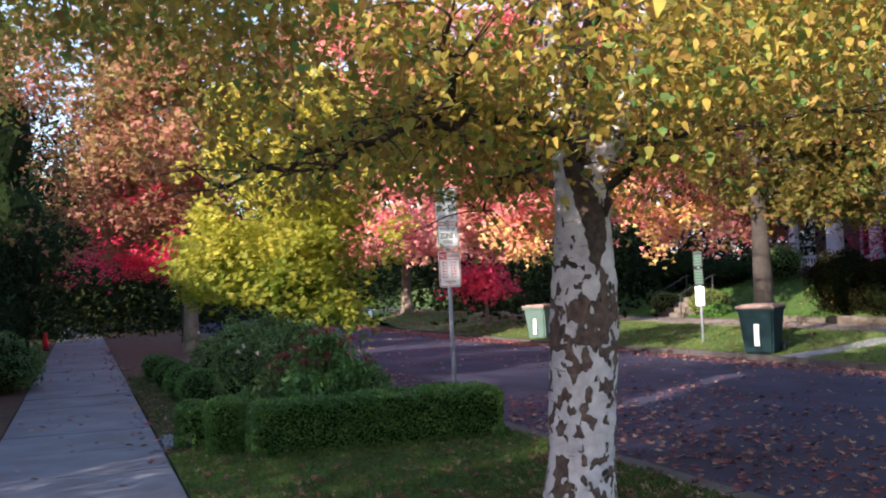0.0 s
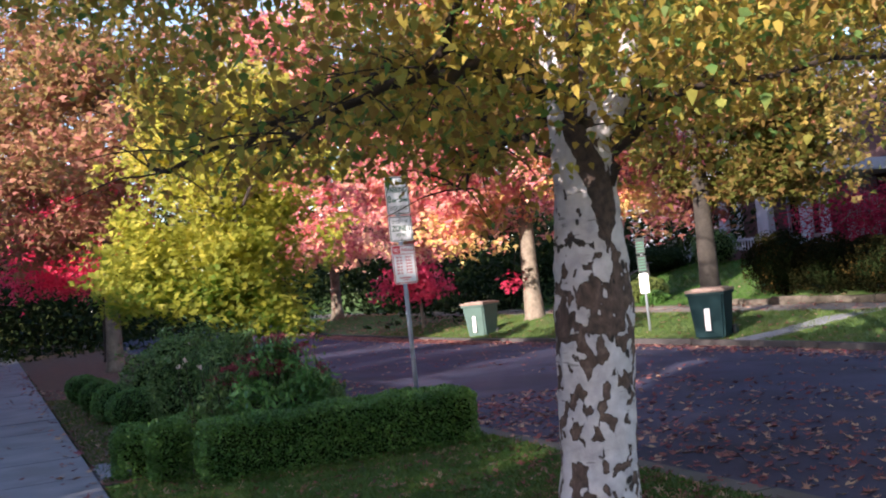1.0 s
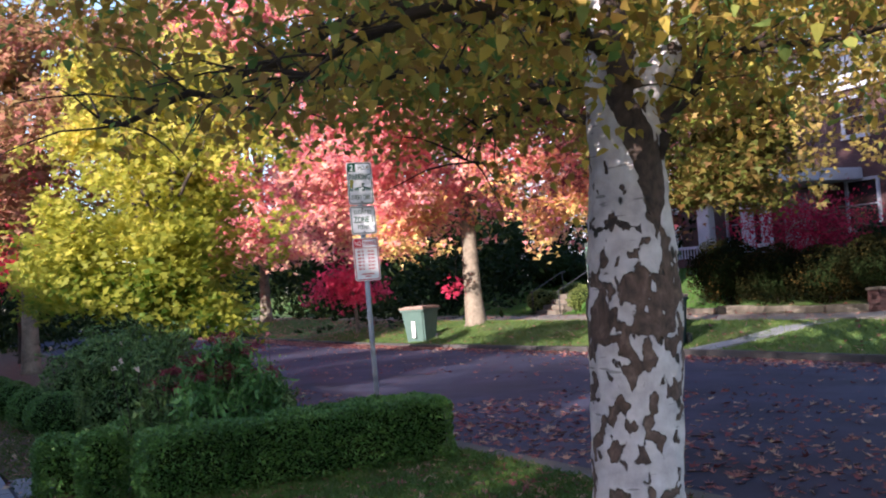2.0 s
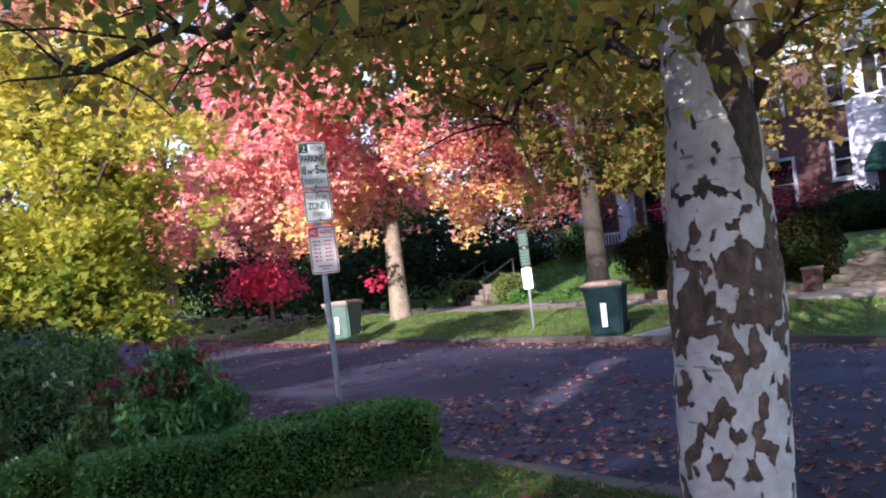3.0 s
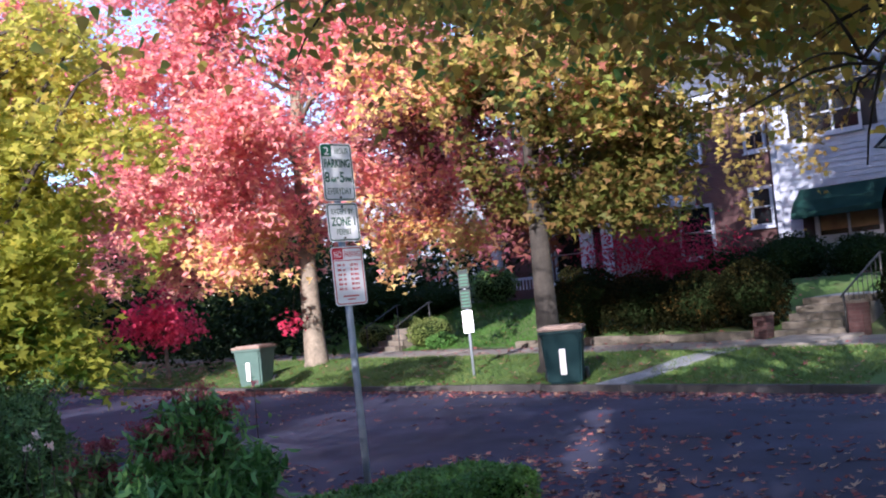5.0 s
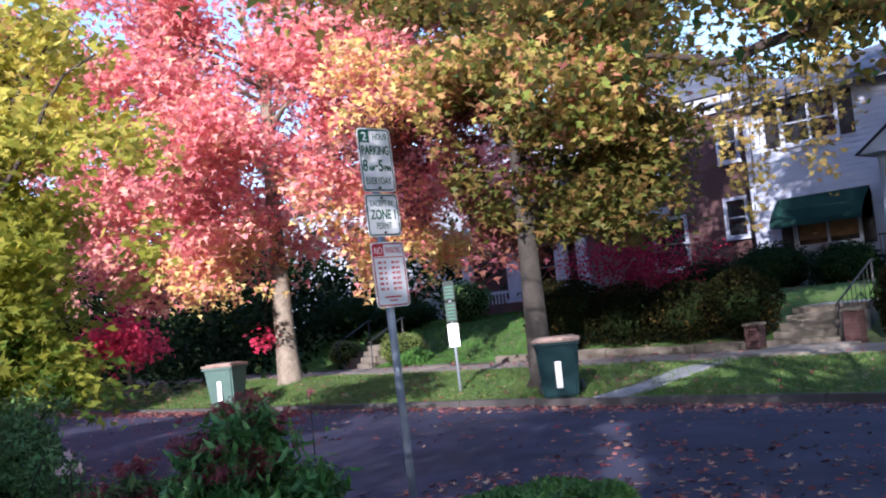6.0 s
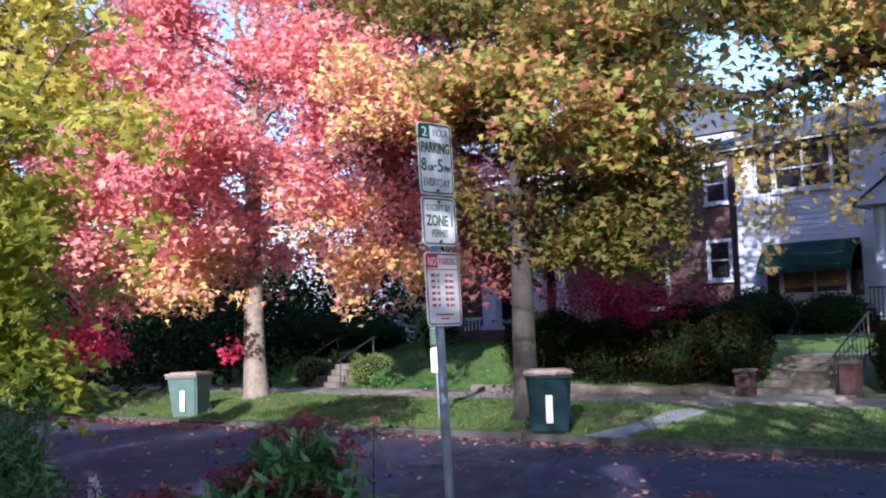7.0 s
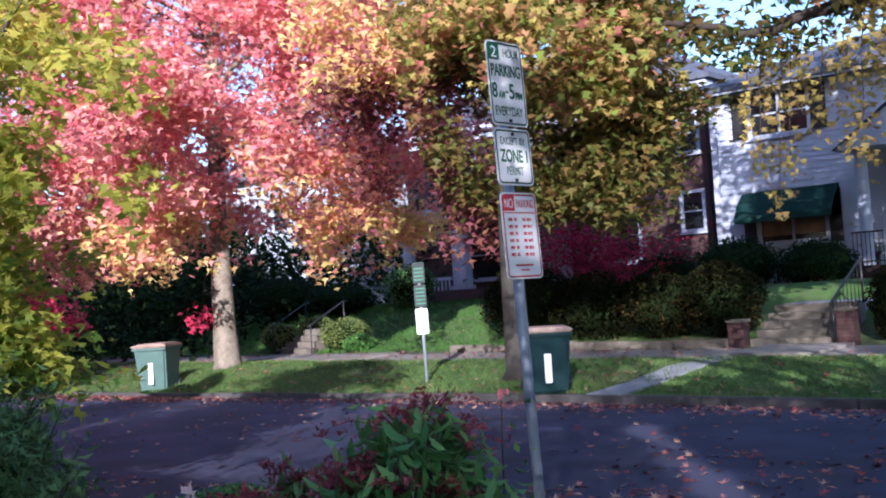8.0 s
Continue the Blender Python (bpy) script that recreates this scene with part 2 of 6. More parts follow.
LID_TAN = surface("leaf_covered_lid", (0.17, 0.11, 0.09), (0.34, 0.25, 0.21), 6.0, 50.0, 0.7, 0.4, 0.01)
ROOF = surface("slate_roof", (0.05, 0.055, 0.075), (0.11, 0.12, 0.16), 3.0, 40.0, 0.8, 0.4, 0.01)
BLIND = surface("tan_blind", (0.16, 0.09, 0.05), (0.32, 0.2, 0.11), 3.0, 60.0, 0.7, 0.2, 0.004)
AWNING = surface("green_canvas", (0.006, 0.04, 0.035), (0.014, 0.075, 0.065), 3.0, 120.0, 0.85, 0.2, 0.004)


def brick_material(name, a, b, mortar):
    m, nt, p = nodes_of(name)
    t = nt.nodes.new("ShaderNodeTexBrick")
    co = nt.nodes.new("ShaderNodeTexCoord")
    mp = nt.nodes.new("ShaderNodeMapping")
    mp.inputs["Rotation"].default_value = (radians(90), 0, radians(90))
    sep = nt.nodes.new("ShaderNodeSeparateXYZ")
    comb = nt.nodes.new("ShaderNodeCombineXYZ")
    nt.links.new(position(nt), sep.inputs[0])
    nt.links.new(maths(nt, "ADD", sep.outputs[0], sep.outputs[1]), comb.inputs[0])
    nt.links.new(sep.outputs[2], comb.inputs[1])
    nt.links.new(comb.outputs[0], t.inputs["Vector"])
    t.inputs["Color1"].default_value, t.inputs["Color2"].default_value, t.inputs["Mortar"].default_value = (*a, 1), (*b, 1), (*mortar, 1)
    for key, v in (("Scale", 1.0), ("Mortar Size", 0.006), ("Brick Width", 0.215), ("Row Height", 0.075), ("Mortar Smooth", 0.2)):
        t.inputs[key].default_value = v
    col = mix(nt, 0.5, t.outputs[0], ramp(nt, noise_of(nt, position(nt), 1.3, 5.0), [(0.3, tuple(Vector(a) * 0.6)), (0.7, b)]))
    nt.links.new(col, p.inputs["Base Color"])
    p.inputs["Roughness"].default_value = 0.9
    bp = node(nt, "ShaderNodeBump", Strength=0.6, Distance=0.01)
    nt.links.new(t.outputs["Fac"], bp.inputs["Height"])
    bp.invert = True
    nt.links.new(bp.outputs[0], p.inputs["Normal"])
    return m


BRICK_DARK = brick_material("dark_brick", (0.065, 0.03, 0.034), (0.1, 0.045, 0.046), (0.11, 0.095, 0.095))
BRICK_RED = brick_material("red_brick", (0.034, 0.014, 0.015), (0.06, 0.023, 0.023), (0.07, 0.06, 0.058))


def glass_material():
    m, nt, b = nodes_of("window_glass")
    b.inputs["Base Color"].default_value = (0.015, 0.018, 0.022, 1)
    b.inputs["Roughness"].default_value = 0.06
    return m


GLASS = glass_material()


# ---- ground, road and pavements ----
def flat_sheet(name, xs, ys, height, material, label, warp=None):
    """A ground sheet on a grid, with its own height at each place; warp moves x by the place."""
    verts = []
    for y in ys:
        for x in xs:
            at = warp(x, y) if warp else x
            verts.append((at, y, height(at, y)))
    w = len(xs)
    faces = [(j * w + i, j * w + i + 1, (j + 1) * w + i + 1, (j + 1) * w + i) for j in range(len(ys) - 1) for i in range(w - 1)]
    ob = part(name, mesh_of(name, verts, faces), material, None, label, True)
    return tagged(ob, kind="structure")


def smooth_step(a, b, v):
    k = min(max((v - a) / (b - a), 0), 1)
    return k * k * (3 - 2 * k)


KERB_NEAR, KERB_FAR = 3.95, 12.95


def far_kerb_x(y):
    """The far kerb swings in towards the street farther up."""
    return KERB_FAR - 1.2 * smooth_step(11.0, 27.0, y)


def road_z(x):
    k = min((x - KERB_NEAR) / (KERB_FAR - KERB_NEAR), 1.0)
    return -0.13 - 0.19 * k + 0.09 * math.sin(math.pi * k)


def far_z(x, y):
    """The far side: a grass strip that rises a little, a pavement, then banked front yards."""
    z = -0.21 + 0.31 * smooth_step(far_kerb_x(y), 16.2, x)
    bank = smooth_step(18.35, 23.0, x) * 1.15
    return z + bank + 0.03 * noise.noise(Vector((x * 0.7, y * 0.7, 0))) + 0.2 * math.exp(-((x - 14.3) ** 2 + (y - 23.5) ** 2) / 1.2) + 0.42 * math.exp(-((x - 13.4) ** 2 + (y - 40.2) ** 2) / 5.0)


def near_z(x, y):
    return -0.015 + 0.02 * noise.noise(Vector((x * 0.9, y * 0.9, 3)))


span = lambda a, b, n: [a + (b - a) * i / n for i in range(n + 1)]
ground = flat_sheet("ground", [-600, -200, -60, -30] + span(-20, 80, 10) + [200, 600], [-600, -200, -60] + span(-30, 120, 15) + [300, 900], lambda x, y: -0.55, LAWN, "dark grassy ground that runs on to the horizon")
road = flat_sheet("road", span(KERB_NEAR + 0.02, KERB_FAR + 0.03, 18), [-60, -30] + span(-12, 60, 36) + [90, 160], lambda x, y: road_z(x) + 0.008 * noise.noise(Vector((x * 0.5, y * 0.5, 9))), ASPHALT, "worn dark asphalt street strewn with fallen leaves")
lawn_near = flat_sheet("ground_near_verge", span(0.02, 3.72, 10), [-60, -20] + span(-8, 6.0, 24), near_z, LAWN, "shaded lawn of the verge with fallen leaves")
bed = flat_sheet("ground_planting_bed", span(0.02, 3.72, 10), span(6.0, 18, 20) + [30, 60, 160], lambda x, y: near_z(x, y) + 0.01, SOIL, "dark soil of the planting bed under leaf litter")
yard_near = flat_sheet("ground_near_yard", [-40, -20, -12, -8, -5, -3, -1.77], [-60, -20, 0, 10, 20, 40, 160], lambda x, y: -0.02, SOIL, "shaded ground beside the pavement")
verge_far = flat_sheet("ground_far_verge", span(13.1, 16.2, 16), [-60, -20] + span(-4, 60, 120) + [160], far_z, LAWN, "sunlit grass verge across the street", lambda x, y: 16.2 - (16.2 - x) * (16.2 - far_kerb_x(y) - 0.15) / (16.2 - 13.1))
yard_far = flat_sheet("ground_far_yard", [18.3] + span(18.5, 24, 12) + [30, 45, 70], [-60, -20] + span(-4, 60, 70) + [160], far_z, LAWN, "banked green front yards across the street")


def kerb(name, line, width, z0, z1, label, material):
    """Kerbstones end to end along a line x(y)."""
    root = tagged(new(name), label, kind="structure")
    bm = boxed(0.0, width, 0.006, 1.794, z0, z1, bevel=0.018)
    me = bpy.data.meshes.new("kerbstone")
    bm.to_mesh(me)
    bm.free()
    y = -40.0
    while y < 80:
        ob = part("kerbstone", me, material, root)
        ob.location = (line(y) + RNG.normal(0, 0.006), y, RNG.normal(0, 0.006))
        ob.rotation_euler = (0, 0, math.atan2(line(y) - line(y + 1.8), 1.8) + RNG.normal(0, 0.002))
        y += 1.8
    return root


kerb_near = kerb("kerb_near", lambda y: 3.7, KERB_NEAR - 3.7, -0.35, -0.02, "worn concrete kerb beside the planted verge", KERB)
kerb_far = kerb("kerb_far", far_kerb_x, 0.17, -0.55, -0.19, "worn concrete kerb below the far grass verge", KERB_DARK)


def slabs(name, x0, x1, y0, y1, length, z, label, material=None):
    root = tagged(new(name), label, kind="structure")
    bm = boxed(x0 + 0.006, x1 - 0.006, 0.007, length - 0.007, -0.12, 0.0, bevel=0.008)
    me = bpy.data.meshes.new("slab")
    bm.to_mesh(me)
    bm.free()
    y = y0
    while y < y1:
        ob = part("slab", me, material or CONCRETE, root)
        ob.location = (0, y, z + RNG.normal(0, 0.003))
        ob.rotation_euler = (RNG.normal(0, 0.0015), RNG.normal(0, 0.0015), 0)
        y += length
    return root


pavement_near = slabs("pavement_near", -1.75, 0.0, -9.63, 70, 1.63, 0.004, "grey concrete pavement slabs with open joints")
pavement_far = slabs("pavement_far", 16.2, 18.3, -20, 60, 1.6, 0.115, "concrete pavement below the front yards", OLD_CONCRETE)
carriage_walk = tagged(new("path_crossing_verge"), "pale concrete path across the far grass verge", kind="structure")
for i in range(3):
    bm = bmesh.new()
    a, b = 13.0 + i * 1.07, 13.0 + (i + 1) * 1.07 - 0.015
    lo = [12.2 - 0.5 * k / 3 for k in (i, i + 1)]
    hi = [12.8 - 0.5 * k / 3 for k in (i, i + 1)]
    za, zb = far_z(a, 12.4) + 0.03, far_z(b, 12.4) + 0.03
    v = [bm.verts.new(p) for p in ((a, lo[0], za - 0.1), (b, lo[1], zb - 0.1), (b, hi[1], zb - 0.1), (a, hi[0], za - 0.1), (a, lo[0], za), (b, lo[1], zb), (b, hi[1], zb), (a, hi[0], za))]
    for f in ((0, 3, 2, 1), (4, 5, 6, 7), (0, 1, 5, 4), (1, 2, 6, 5), (2, 3, 7, 6), (3, 0, 4, 7)):
        bm.faces.new([v[k] for k in f])
    part("slab", bm, CONCRETE, carriage_walk)
service_walk = part("path_to_kerb", boxed(0.02, 0.36, 6.35, 7.35, -0.1, 0.012, bevel=0.01), CONCRETE, None, "small pale concrete slab beside the pavement")
tagged(service_walk, kind="structure")


# ---- trees ----
def core_mesh(blobs, shrink):
    bm = bmesh.new()
    for x, y, z, rx, ry, rz in blobs:
        r = bmesh.ops.create_icosphere(bm, subdivisions=2, radius=1.0)
        bmesh.ops.transform(bm, verts=r["verts"], matrix=Matrix.LocRotScale((x, y, z), None, (rx * shrink, ry * shrink, rz * shrink)))
    return bm


SUN_WAY = Vector((math.sin(radians(SUN_HEADING)) * math.cos(radians(SUN_HEIGHT)), math.cos(radians(SUN_HEADING)) * math.cos(radians(SUN_HEIGHT)), -math.sin(radians(SUN_HEIGHT))))
# a slit between the crowns on the near side lets one streak of sun reach the street
STREAK = [((6.4 + 0.55 * k, 7.3 + 0.44 * k, -0.15), 0.18 + 0.04 * math.sin(k * 2.3)) for k in range(7)]
# other shafts, which fall on the far verge, the stone steps, the hedge and the wall
STREAK += [((19.2, 25.9, 0.3), 0.75), ((19.3, 24.5, 0.5), 0.6), ((20.6, 26.2, 0.7), 0.6), 
           ((19.0, 13.3, 1.3), 0.4), ((18.4, 15.2, 0.25), 0.22), ((17.4, 10.6, 0.12), 0.4), ((14.3, 14.9, 0.5), 0.2)]
# broad gaps between the street trees that light the banked lawn
STREAK += [((19.6, 20.4, 0.45), 0.6), ((20.6, 21.4, 0.7), 0.6), ((21.6, 22.0, 0.9), 0.4), ((20.2, 23.0, 0.6), 0.3), ((21.0, 28.4, 0.8), 0.4), ((22.2, 20.6, 1.0), 0.5)]
RNG_SHAFT = np.random.default_rng(41)
STREAK += [((RNG_SHAFT.uniform(13.3, 16.2), RNG_SHAFT.uniform(7.0, 14.0), 0.0), RNG_SHAFT.uniform(0.1, 0.32)) for _ in range(16)]
SHAFT_AT = np.array([a for a, r in STREAK])
SHAFT_R = np.array([r for a, r in STREAK])


def in_streak(points, shift):
    """Which points stand in one of the shafts."""
    q = np.asarray(points) + np.array(shift)
    way = np.array(SUN_WAY)
    out = np.zeros(len(q), bool)
    for a, r in zip(SHAFT_AT, SHAFT_R):
        d = q - a
        d = d - (d @ way)[:, None] * way
        out |= (d ** 2).sum(1) < r * r
    return out


def crown_points(blobs, n, per, spread, hole=0.0, seed=0, slit=None):
    """Places of leaves: clumps inside a set of ellipsoids (x, y, z, rx, ry, rz), with gaps."""
    rng = np.random.default_rng(seed)
    weight = np.array([b[3] * b[4] * b[5] for b in blobs]) ** 0.75
    sprays = max(10, n // 13)
    which = rng.choice(len(blobs), sprays, p=weight / weight.sum())
    b = np.array(blobs)[which]
    d = rng.normal(size=(sprays, 3))
    d /= np.linalg.norm(d, axis=1)[:, None]
    r = rng.uniform(0.2, 1.0, sprays) ** 0.42
    s = b[:, :3] + d * r[:, None] * b[:, 3:6]
    # each spray is a drooping, flattened fan of clumps
    pick = rng.integers(0, sprays, n)
    off = rng.normal(0, 1, (n, 3)) * np.array([1.75, 1.75, 0.55]) * spread
    c = s[pick] + off
    c[:, 2] -= 0.35 * (off[:, 0] ** 2 + off[:, 1] ** 2) ** 0.5
    keep = np.array([noise.noise(Vector(p * 0.55) + Vector((seed, 0, 0))) > hole - 0.35 for p in c])
    c = c[keep]
    if slit is not None:
        c = c[~in_streak(c, slit)]
    leaf = np.repeat(c, per, axis=0) + rng.normal(0, 1, (len(c) * per, 3)) * np.array([spread, spread, spread * 0.75]) * 0.8
    if slit is not None:
        leaf = leaf[~in_streak(leaf, slit)]
    return c, leaf


def limb_path(a, b, sag, rng, steps=6):
    a, b = Vector(a), Vector(b)
    pts = []
    for i in range(steps + 1):
        k = i / steps
        p = a.lerp(b, k)
        p.z += math.sin(k * math.pi) * sag
        if 0 < i < steps:
            p += Vector(rng.normal(0, 0.035, 3)) * (b - a).length * 0.35
        pts.append(p)
    return pts


def pruned(places, shift):
    """The pavement side is kept pruned above head height."""
    gx = places[:, 0] + shift.x + 0.9
    gy = np.clip(places[:, 1] + shift.y, 0.6, 4.2) - (places[:, 1] + shift.y)
    away = np.sqrt(gx ** 2 + gy ** 2)
    keep = ((away > 0.95) | (places[:, 2] > 3.1)) & ((away > 2.6) | (places[:, 2] > 2.2))
    keep &= ~((places[:, 1] + shift.y > 1.9) & (places[:, 2] < np.where(places[:, 0] + shift.x < 1.5, 2.6, 2.32)) & (places[:, 0] + shift.x < 3.6))
    return places[keep]


def shaggy_trunk(bm, profile, seed, sides=56, step=0.025):
    """A trunk through rows (z, x, y, radius), its skin uneven with peeling plates and swellings."""
    zs, xs, ys, rs = np.array(profile).T
    rings = []
    for z in np.arange(zs[0], zs[-1], step):
        cx, cy, r = np.interp(z, zs, xs), np.interp(z, zs, ys), np.interp(z, zs, rs)
        ring = []
        for k in range(sides):
            a = k * math.tau / sides
            q = Vector((math.cos(a), math.sin(a), z / r * 0.55))
            bulge = 0.035 * noise.noise(q * 1.3 + Vector((seed, 0, 0)))
            plate = 0.03 if noise.noise(q * 3.4 + Vector((0, seed, 0))) > 0.12 else 0.0
            fine = 0.018 * noise.noise(q * 9.0)
            rr = r * (1.0 + bulge + plate + fine)
            ring.append(bm.verts.new((cx + math.cos(a) * rr, cy + math.sin(a) * rr, z)))
        rings.append(ring)
    for a, b in zip(rings, rings[1:]):
        for k in range(sides):
            bm.faces.new((a[k], a[(k + 1) % sides], b[(k + 1) % sides], b[k])).smooth = True
    bm.faces.new(list(reversed(rings[0])))
    bm.faces.new(rings[-1])


def tree(name, base, radius, height, lean, blobs, leaves, leaf, shape, material, label, bark=None, limbs=14, twigs=90, per=26, spread=0.35, hole=0.0, seed=1, group="street trees", first=0.45, droop=0.7, extra=(), boughs=(), slit=True, thick=26, heart=0.0, clear=False, profile=None):
    rng = np.random.default_rng(seed)
    root = thing(name, pose(*base), label, "tree", group)
    shift = Vector(base)
    top = Vector((lean[0], lean[1], height))
    bm = bmesh.new()
    steps = 9
    pts, rad = [], []
    for i in range(steps + 1):
        k = i / steps
        pts.append(Vector((top.x * k ** 1.4 + 0.03 * math.sin(3 * k + seed), top.y * k ** 1.4 + 0.03 * math.cos(4 * k + seed), height * k - 0.12 * (i == 0))))
        rad.append(radius * (1.0 - 0.72 * k) * (1.45 if i == 0 else 1.0))
    pts.insert(1, Vector((0, 0, 0.12)))
    rad.insert(1, radius * 1.12)
    if profile:
        shaggy_trunk(bm, profile, seed)
    else:
        tube(bm, pts, rad, 14)
    part("trunk", bm, bark or BARK, root)
    local = [(b[0] - shift.x, b[1] - shift.y, b[2] - shift.z, *b[3:]) for b in blobs]
    clumps, places = crown_points(local, leaves // per, per, spread, hole, seed, shift if slit else None)
    # a dark solid takes the place of the shade deep in the crown
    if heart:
        part("dark_crown_core", core_mesh(local, heart), HEDGE_CORE, root)
    for i in range(limbs):
        k = first + (1 - first) * i / max(limbs - 1, 1)
        start = Vector((top.x * k ** 1.4, top.y * k ** 1.4, height * k))
        far = [c for c in clumps[rng.integers(0, len(clumps), 12)] if c[2] > start.z - 0.3] or [clumps[0]]
        goal = Vector(max(far, key=lambda c: (Vector(c) - start).length))
        path = limb_path(start, goal, 0.12 * (goal - start).length, rng)
        r0 = radius * (0.42 - 0.25 * k)
        bm = bmesh.new()
        tube(bm, path, [r0 * (1 - 0.85 * j / (len(path) - 1)) + 0.006 for j in range(len(path))], 7)
        for _ in range(twigs // limbs):
            j = rng.integers(2, len(path))
            near = clumps[rng.integers(0, len(clumps), 40)]
            tip = Vector(min(near, key=lambda c: (Vector(c) - path[j]).length))
            if (tip - path[j]).length > 0.35 * height * 0.5:
                continue
            tp = limb_path(path[j], tip, 0.1, rng, 4)
            tube(bm, tp, [r0 * 0.18 * (1 - 0.8 * q / 4) + 0.003 for q in range(5)], 4)
        part("limb", bm, TWIG if bark else BARK, root)
    tips = []
    for pts, r0, *skin in boughs:
        bm = bmesh.new()
        path = [Vector(q) - shift for q in pts]
        fine = [path[0]]
        for a, b in zip(path, path[1:]):
            fine += [a.lerp(b, 0.33) + Vector(rng.normal(0, 0.035, 3)), a.lerp(b, 0.67) + Vector(rng.normal(0, 0.035, 3)), b]
        tube(bm, fine, [r0 * (1 - 0.75 * j / (len(fine) - 1)) for j in range(len(fine))], 8)
        for j in range(2, len(fine)):
            for _ in range(3):
                out = Vector((rng.normal(0, 0.2), rng.normal(0, 0.2), rng.normal(0, 0.1))) + (fine[j] - fine[j - 1]).normalized() * 0.25
                tips += [fine[j] + out, fine[j] + out * 0.6]
                tube(bm, limb_path(fine[j], fine[j] + out, 0.04, rng, 4), [0.006 * (1 - 0.8 * q / 4) + 0.0015 for q in range(5)], 4)
        part("limb", bm, skin[0] if skin else TWIG, root)
    if tips:
        near_tips = np.repeat(np.array(tips), thick, axis=0)
        near_tips = near_tips + rng.normal(0, 0.15, near_tips.shape)
        near_tips[:, 2] -= np.abs(rng.normal(0, 0.16, len(near_tips)))
        if slit:
            near_tips = near_tips[~in_streak(near_tips, shift)]
        places = np.concatenate([places, near_tips])
    for more, count, mat_more, *tight in extra:
        low = [(b[0] - shift.x, b[1] - shift.y, b[2] - shift.z, *b[3:]) for b in more]
        _, pl = crown_points(low, count // per, per, tight[0] if tight else spread, hole, seed + 50, shift if slit else None)
        pl = pruned(pl, shift) if clear else pl
        part("crown", leaf_mesh("crown", pl, leaf * rng.uniform(0.65, 1.25, len(pl)), tight[1] if len(tight) > 1 else shape, droop), mat_more, root)
    if clear:
        places = pruned(places, shift)
    sizes = leaf * rng.uniform(0.65, 1.25, len(places))
    me = leaf_mesh("crown", places, sizes, shape, droop)
    crown = part("crown", me, material, root)
    return root


def birch_bark():
    """Peeling birch bark: chalky white with brown plates, a browner band, dark scars and streaks below the forks."""
    m, nt, b = nodes_of("birch_bark")
    co = nt.nodes.new("ShaderNodeTexCoord").outputs["Object"]
    mp = nt.nodes.new("ShaderNodeMapping")
    mp.inputs["Scale"].default_value = (1.0, 1.0, 0.7)
    nt.links.new(co, mp.inputs[0])
    warp = node(nt, "ShaderNodeTexNoise", Scale=7.0, Detail=4.0)
    nt.links.new(mp.outputs[0], warp.inputs[0])
    where = mix(nt, 0.1, mp.outputs[0], warp.outputs[1])
    plate = maths(nt, "ADD", maths(nt, "MULTIPLY", noise_of(nt, where, 13.5, 1.0, 0.5), 0.88), maths(nt, "MULTIPLY", noise_of(nt, where, 40.0, 2.0, 0.5), 0.12))
    sep = nt.nodes.new("ShaderNodeSeparateXYZ")
    nt.links.new(co, sep.inputs[0])
    x, y, z = sep.outputs
    height = nt.nodes.new("ShaderNodeFloatCurve")
    nt.links.new(maths(nt, "MULTIPLY", z, 0.3), height.inputs[1])
    c = height.mapping.curves[0]
    for at, v in ((0.12, 0.5), (0.28, 0.46), (0.335, 0.52), (0.365, 0.92), (0.42, 0.9), (0.46, 0.54), (0.5, 0.4), (0.55, 0.24), (0.66, 0.2), (0.8, 0.3)):
        c.points.new(at, v)
    c.points[0].location = (0.0, 0.7)
    c.points[len(c.points) - 1].location = (1.0, 0.45)
    height.mapping.update()
    pf = maths(nt, "ADD", plate, maths(nt, "MULTIPLY", maths(nt, "SUBTRACT", height.outputs[0], 0.5), 0.32))
    mask = ramp(nt, pf, [(0.53, (0, 0, 0)), (0.55, (1, 1, 1))])
    # dark streak that runs down from the fork on the street side
    u = maths(nt, "SUBTRACT", maths(nt, "MULTIPLY", x, 0.85), maths(nt, "MULTIPLY", y, 0.5))
    front = maths(nt, "LESS_THAN", maths(nt, "ADD", maths(nt, "MULTIPLY", x, 0.5), maths(nt, "MULTIPLY", y, 0.85)), 0.02)
    wobble = maths(nt, "MULTIPLY", maths(nt, "SUBTRACT", noise_of(nt, co, 5.0), 0.5), 0.16)
    drift = nt.nodes.new("ShaderNodeMapRange")
    nt.links.new(z, drift.inputs[0])
    for k, v in enumerate((2.02, 2.36, 0.2, 0.09)):
        drift.inputs[k + 1].default_value = v
    away = maths(nt, "ABSOLUTE", maths(nt, "ADD", maths(nt, "SUBTRACT", u, drift.outputs[0]), wobble))
    wide = maths(nt, "MINIMUM", maths(nt, "MULTIPLY", maths(nt, "SUBTRACT", z, 1.66), 0.25), 0.075)
    streak = maths(nt, "MULTIPLY", maths(nt, "LESS_THAN", away, wide), front)
    white = ramp(nt, noise_of(nt, co, 9.0, 5.0), [(0.3, (0.4, 0.37, 0.4)), (0.5, (0.56, 0.53, 0.55)), (0.68, (0.68, 0.65, 0.67))])
    brown = ramp(nt, noise_of(nt, where, 26.0, 4.0), [(0.3, (0.045, 0.03, 0.026)), (0.55, (0.12, 0.078, 0.062)), (0.75, (0.21, 0.145, 0.115))])
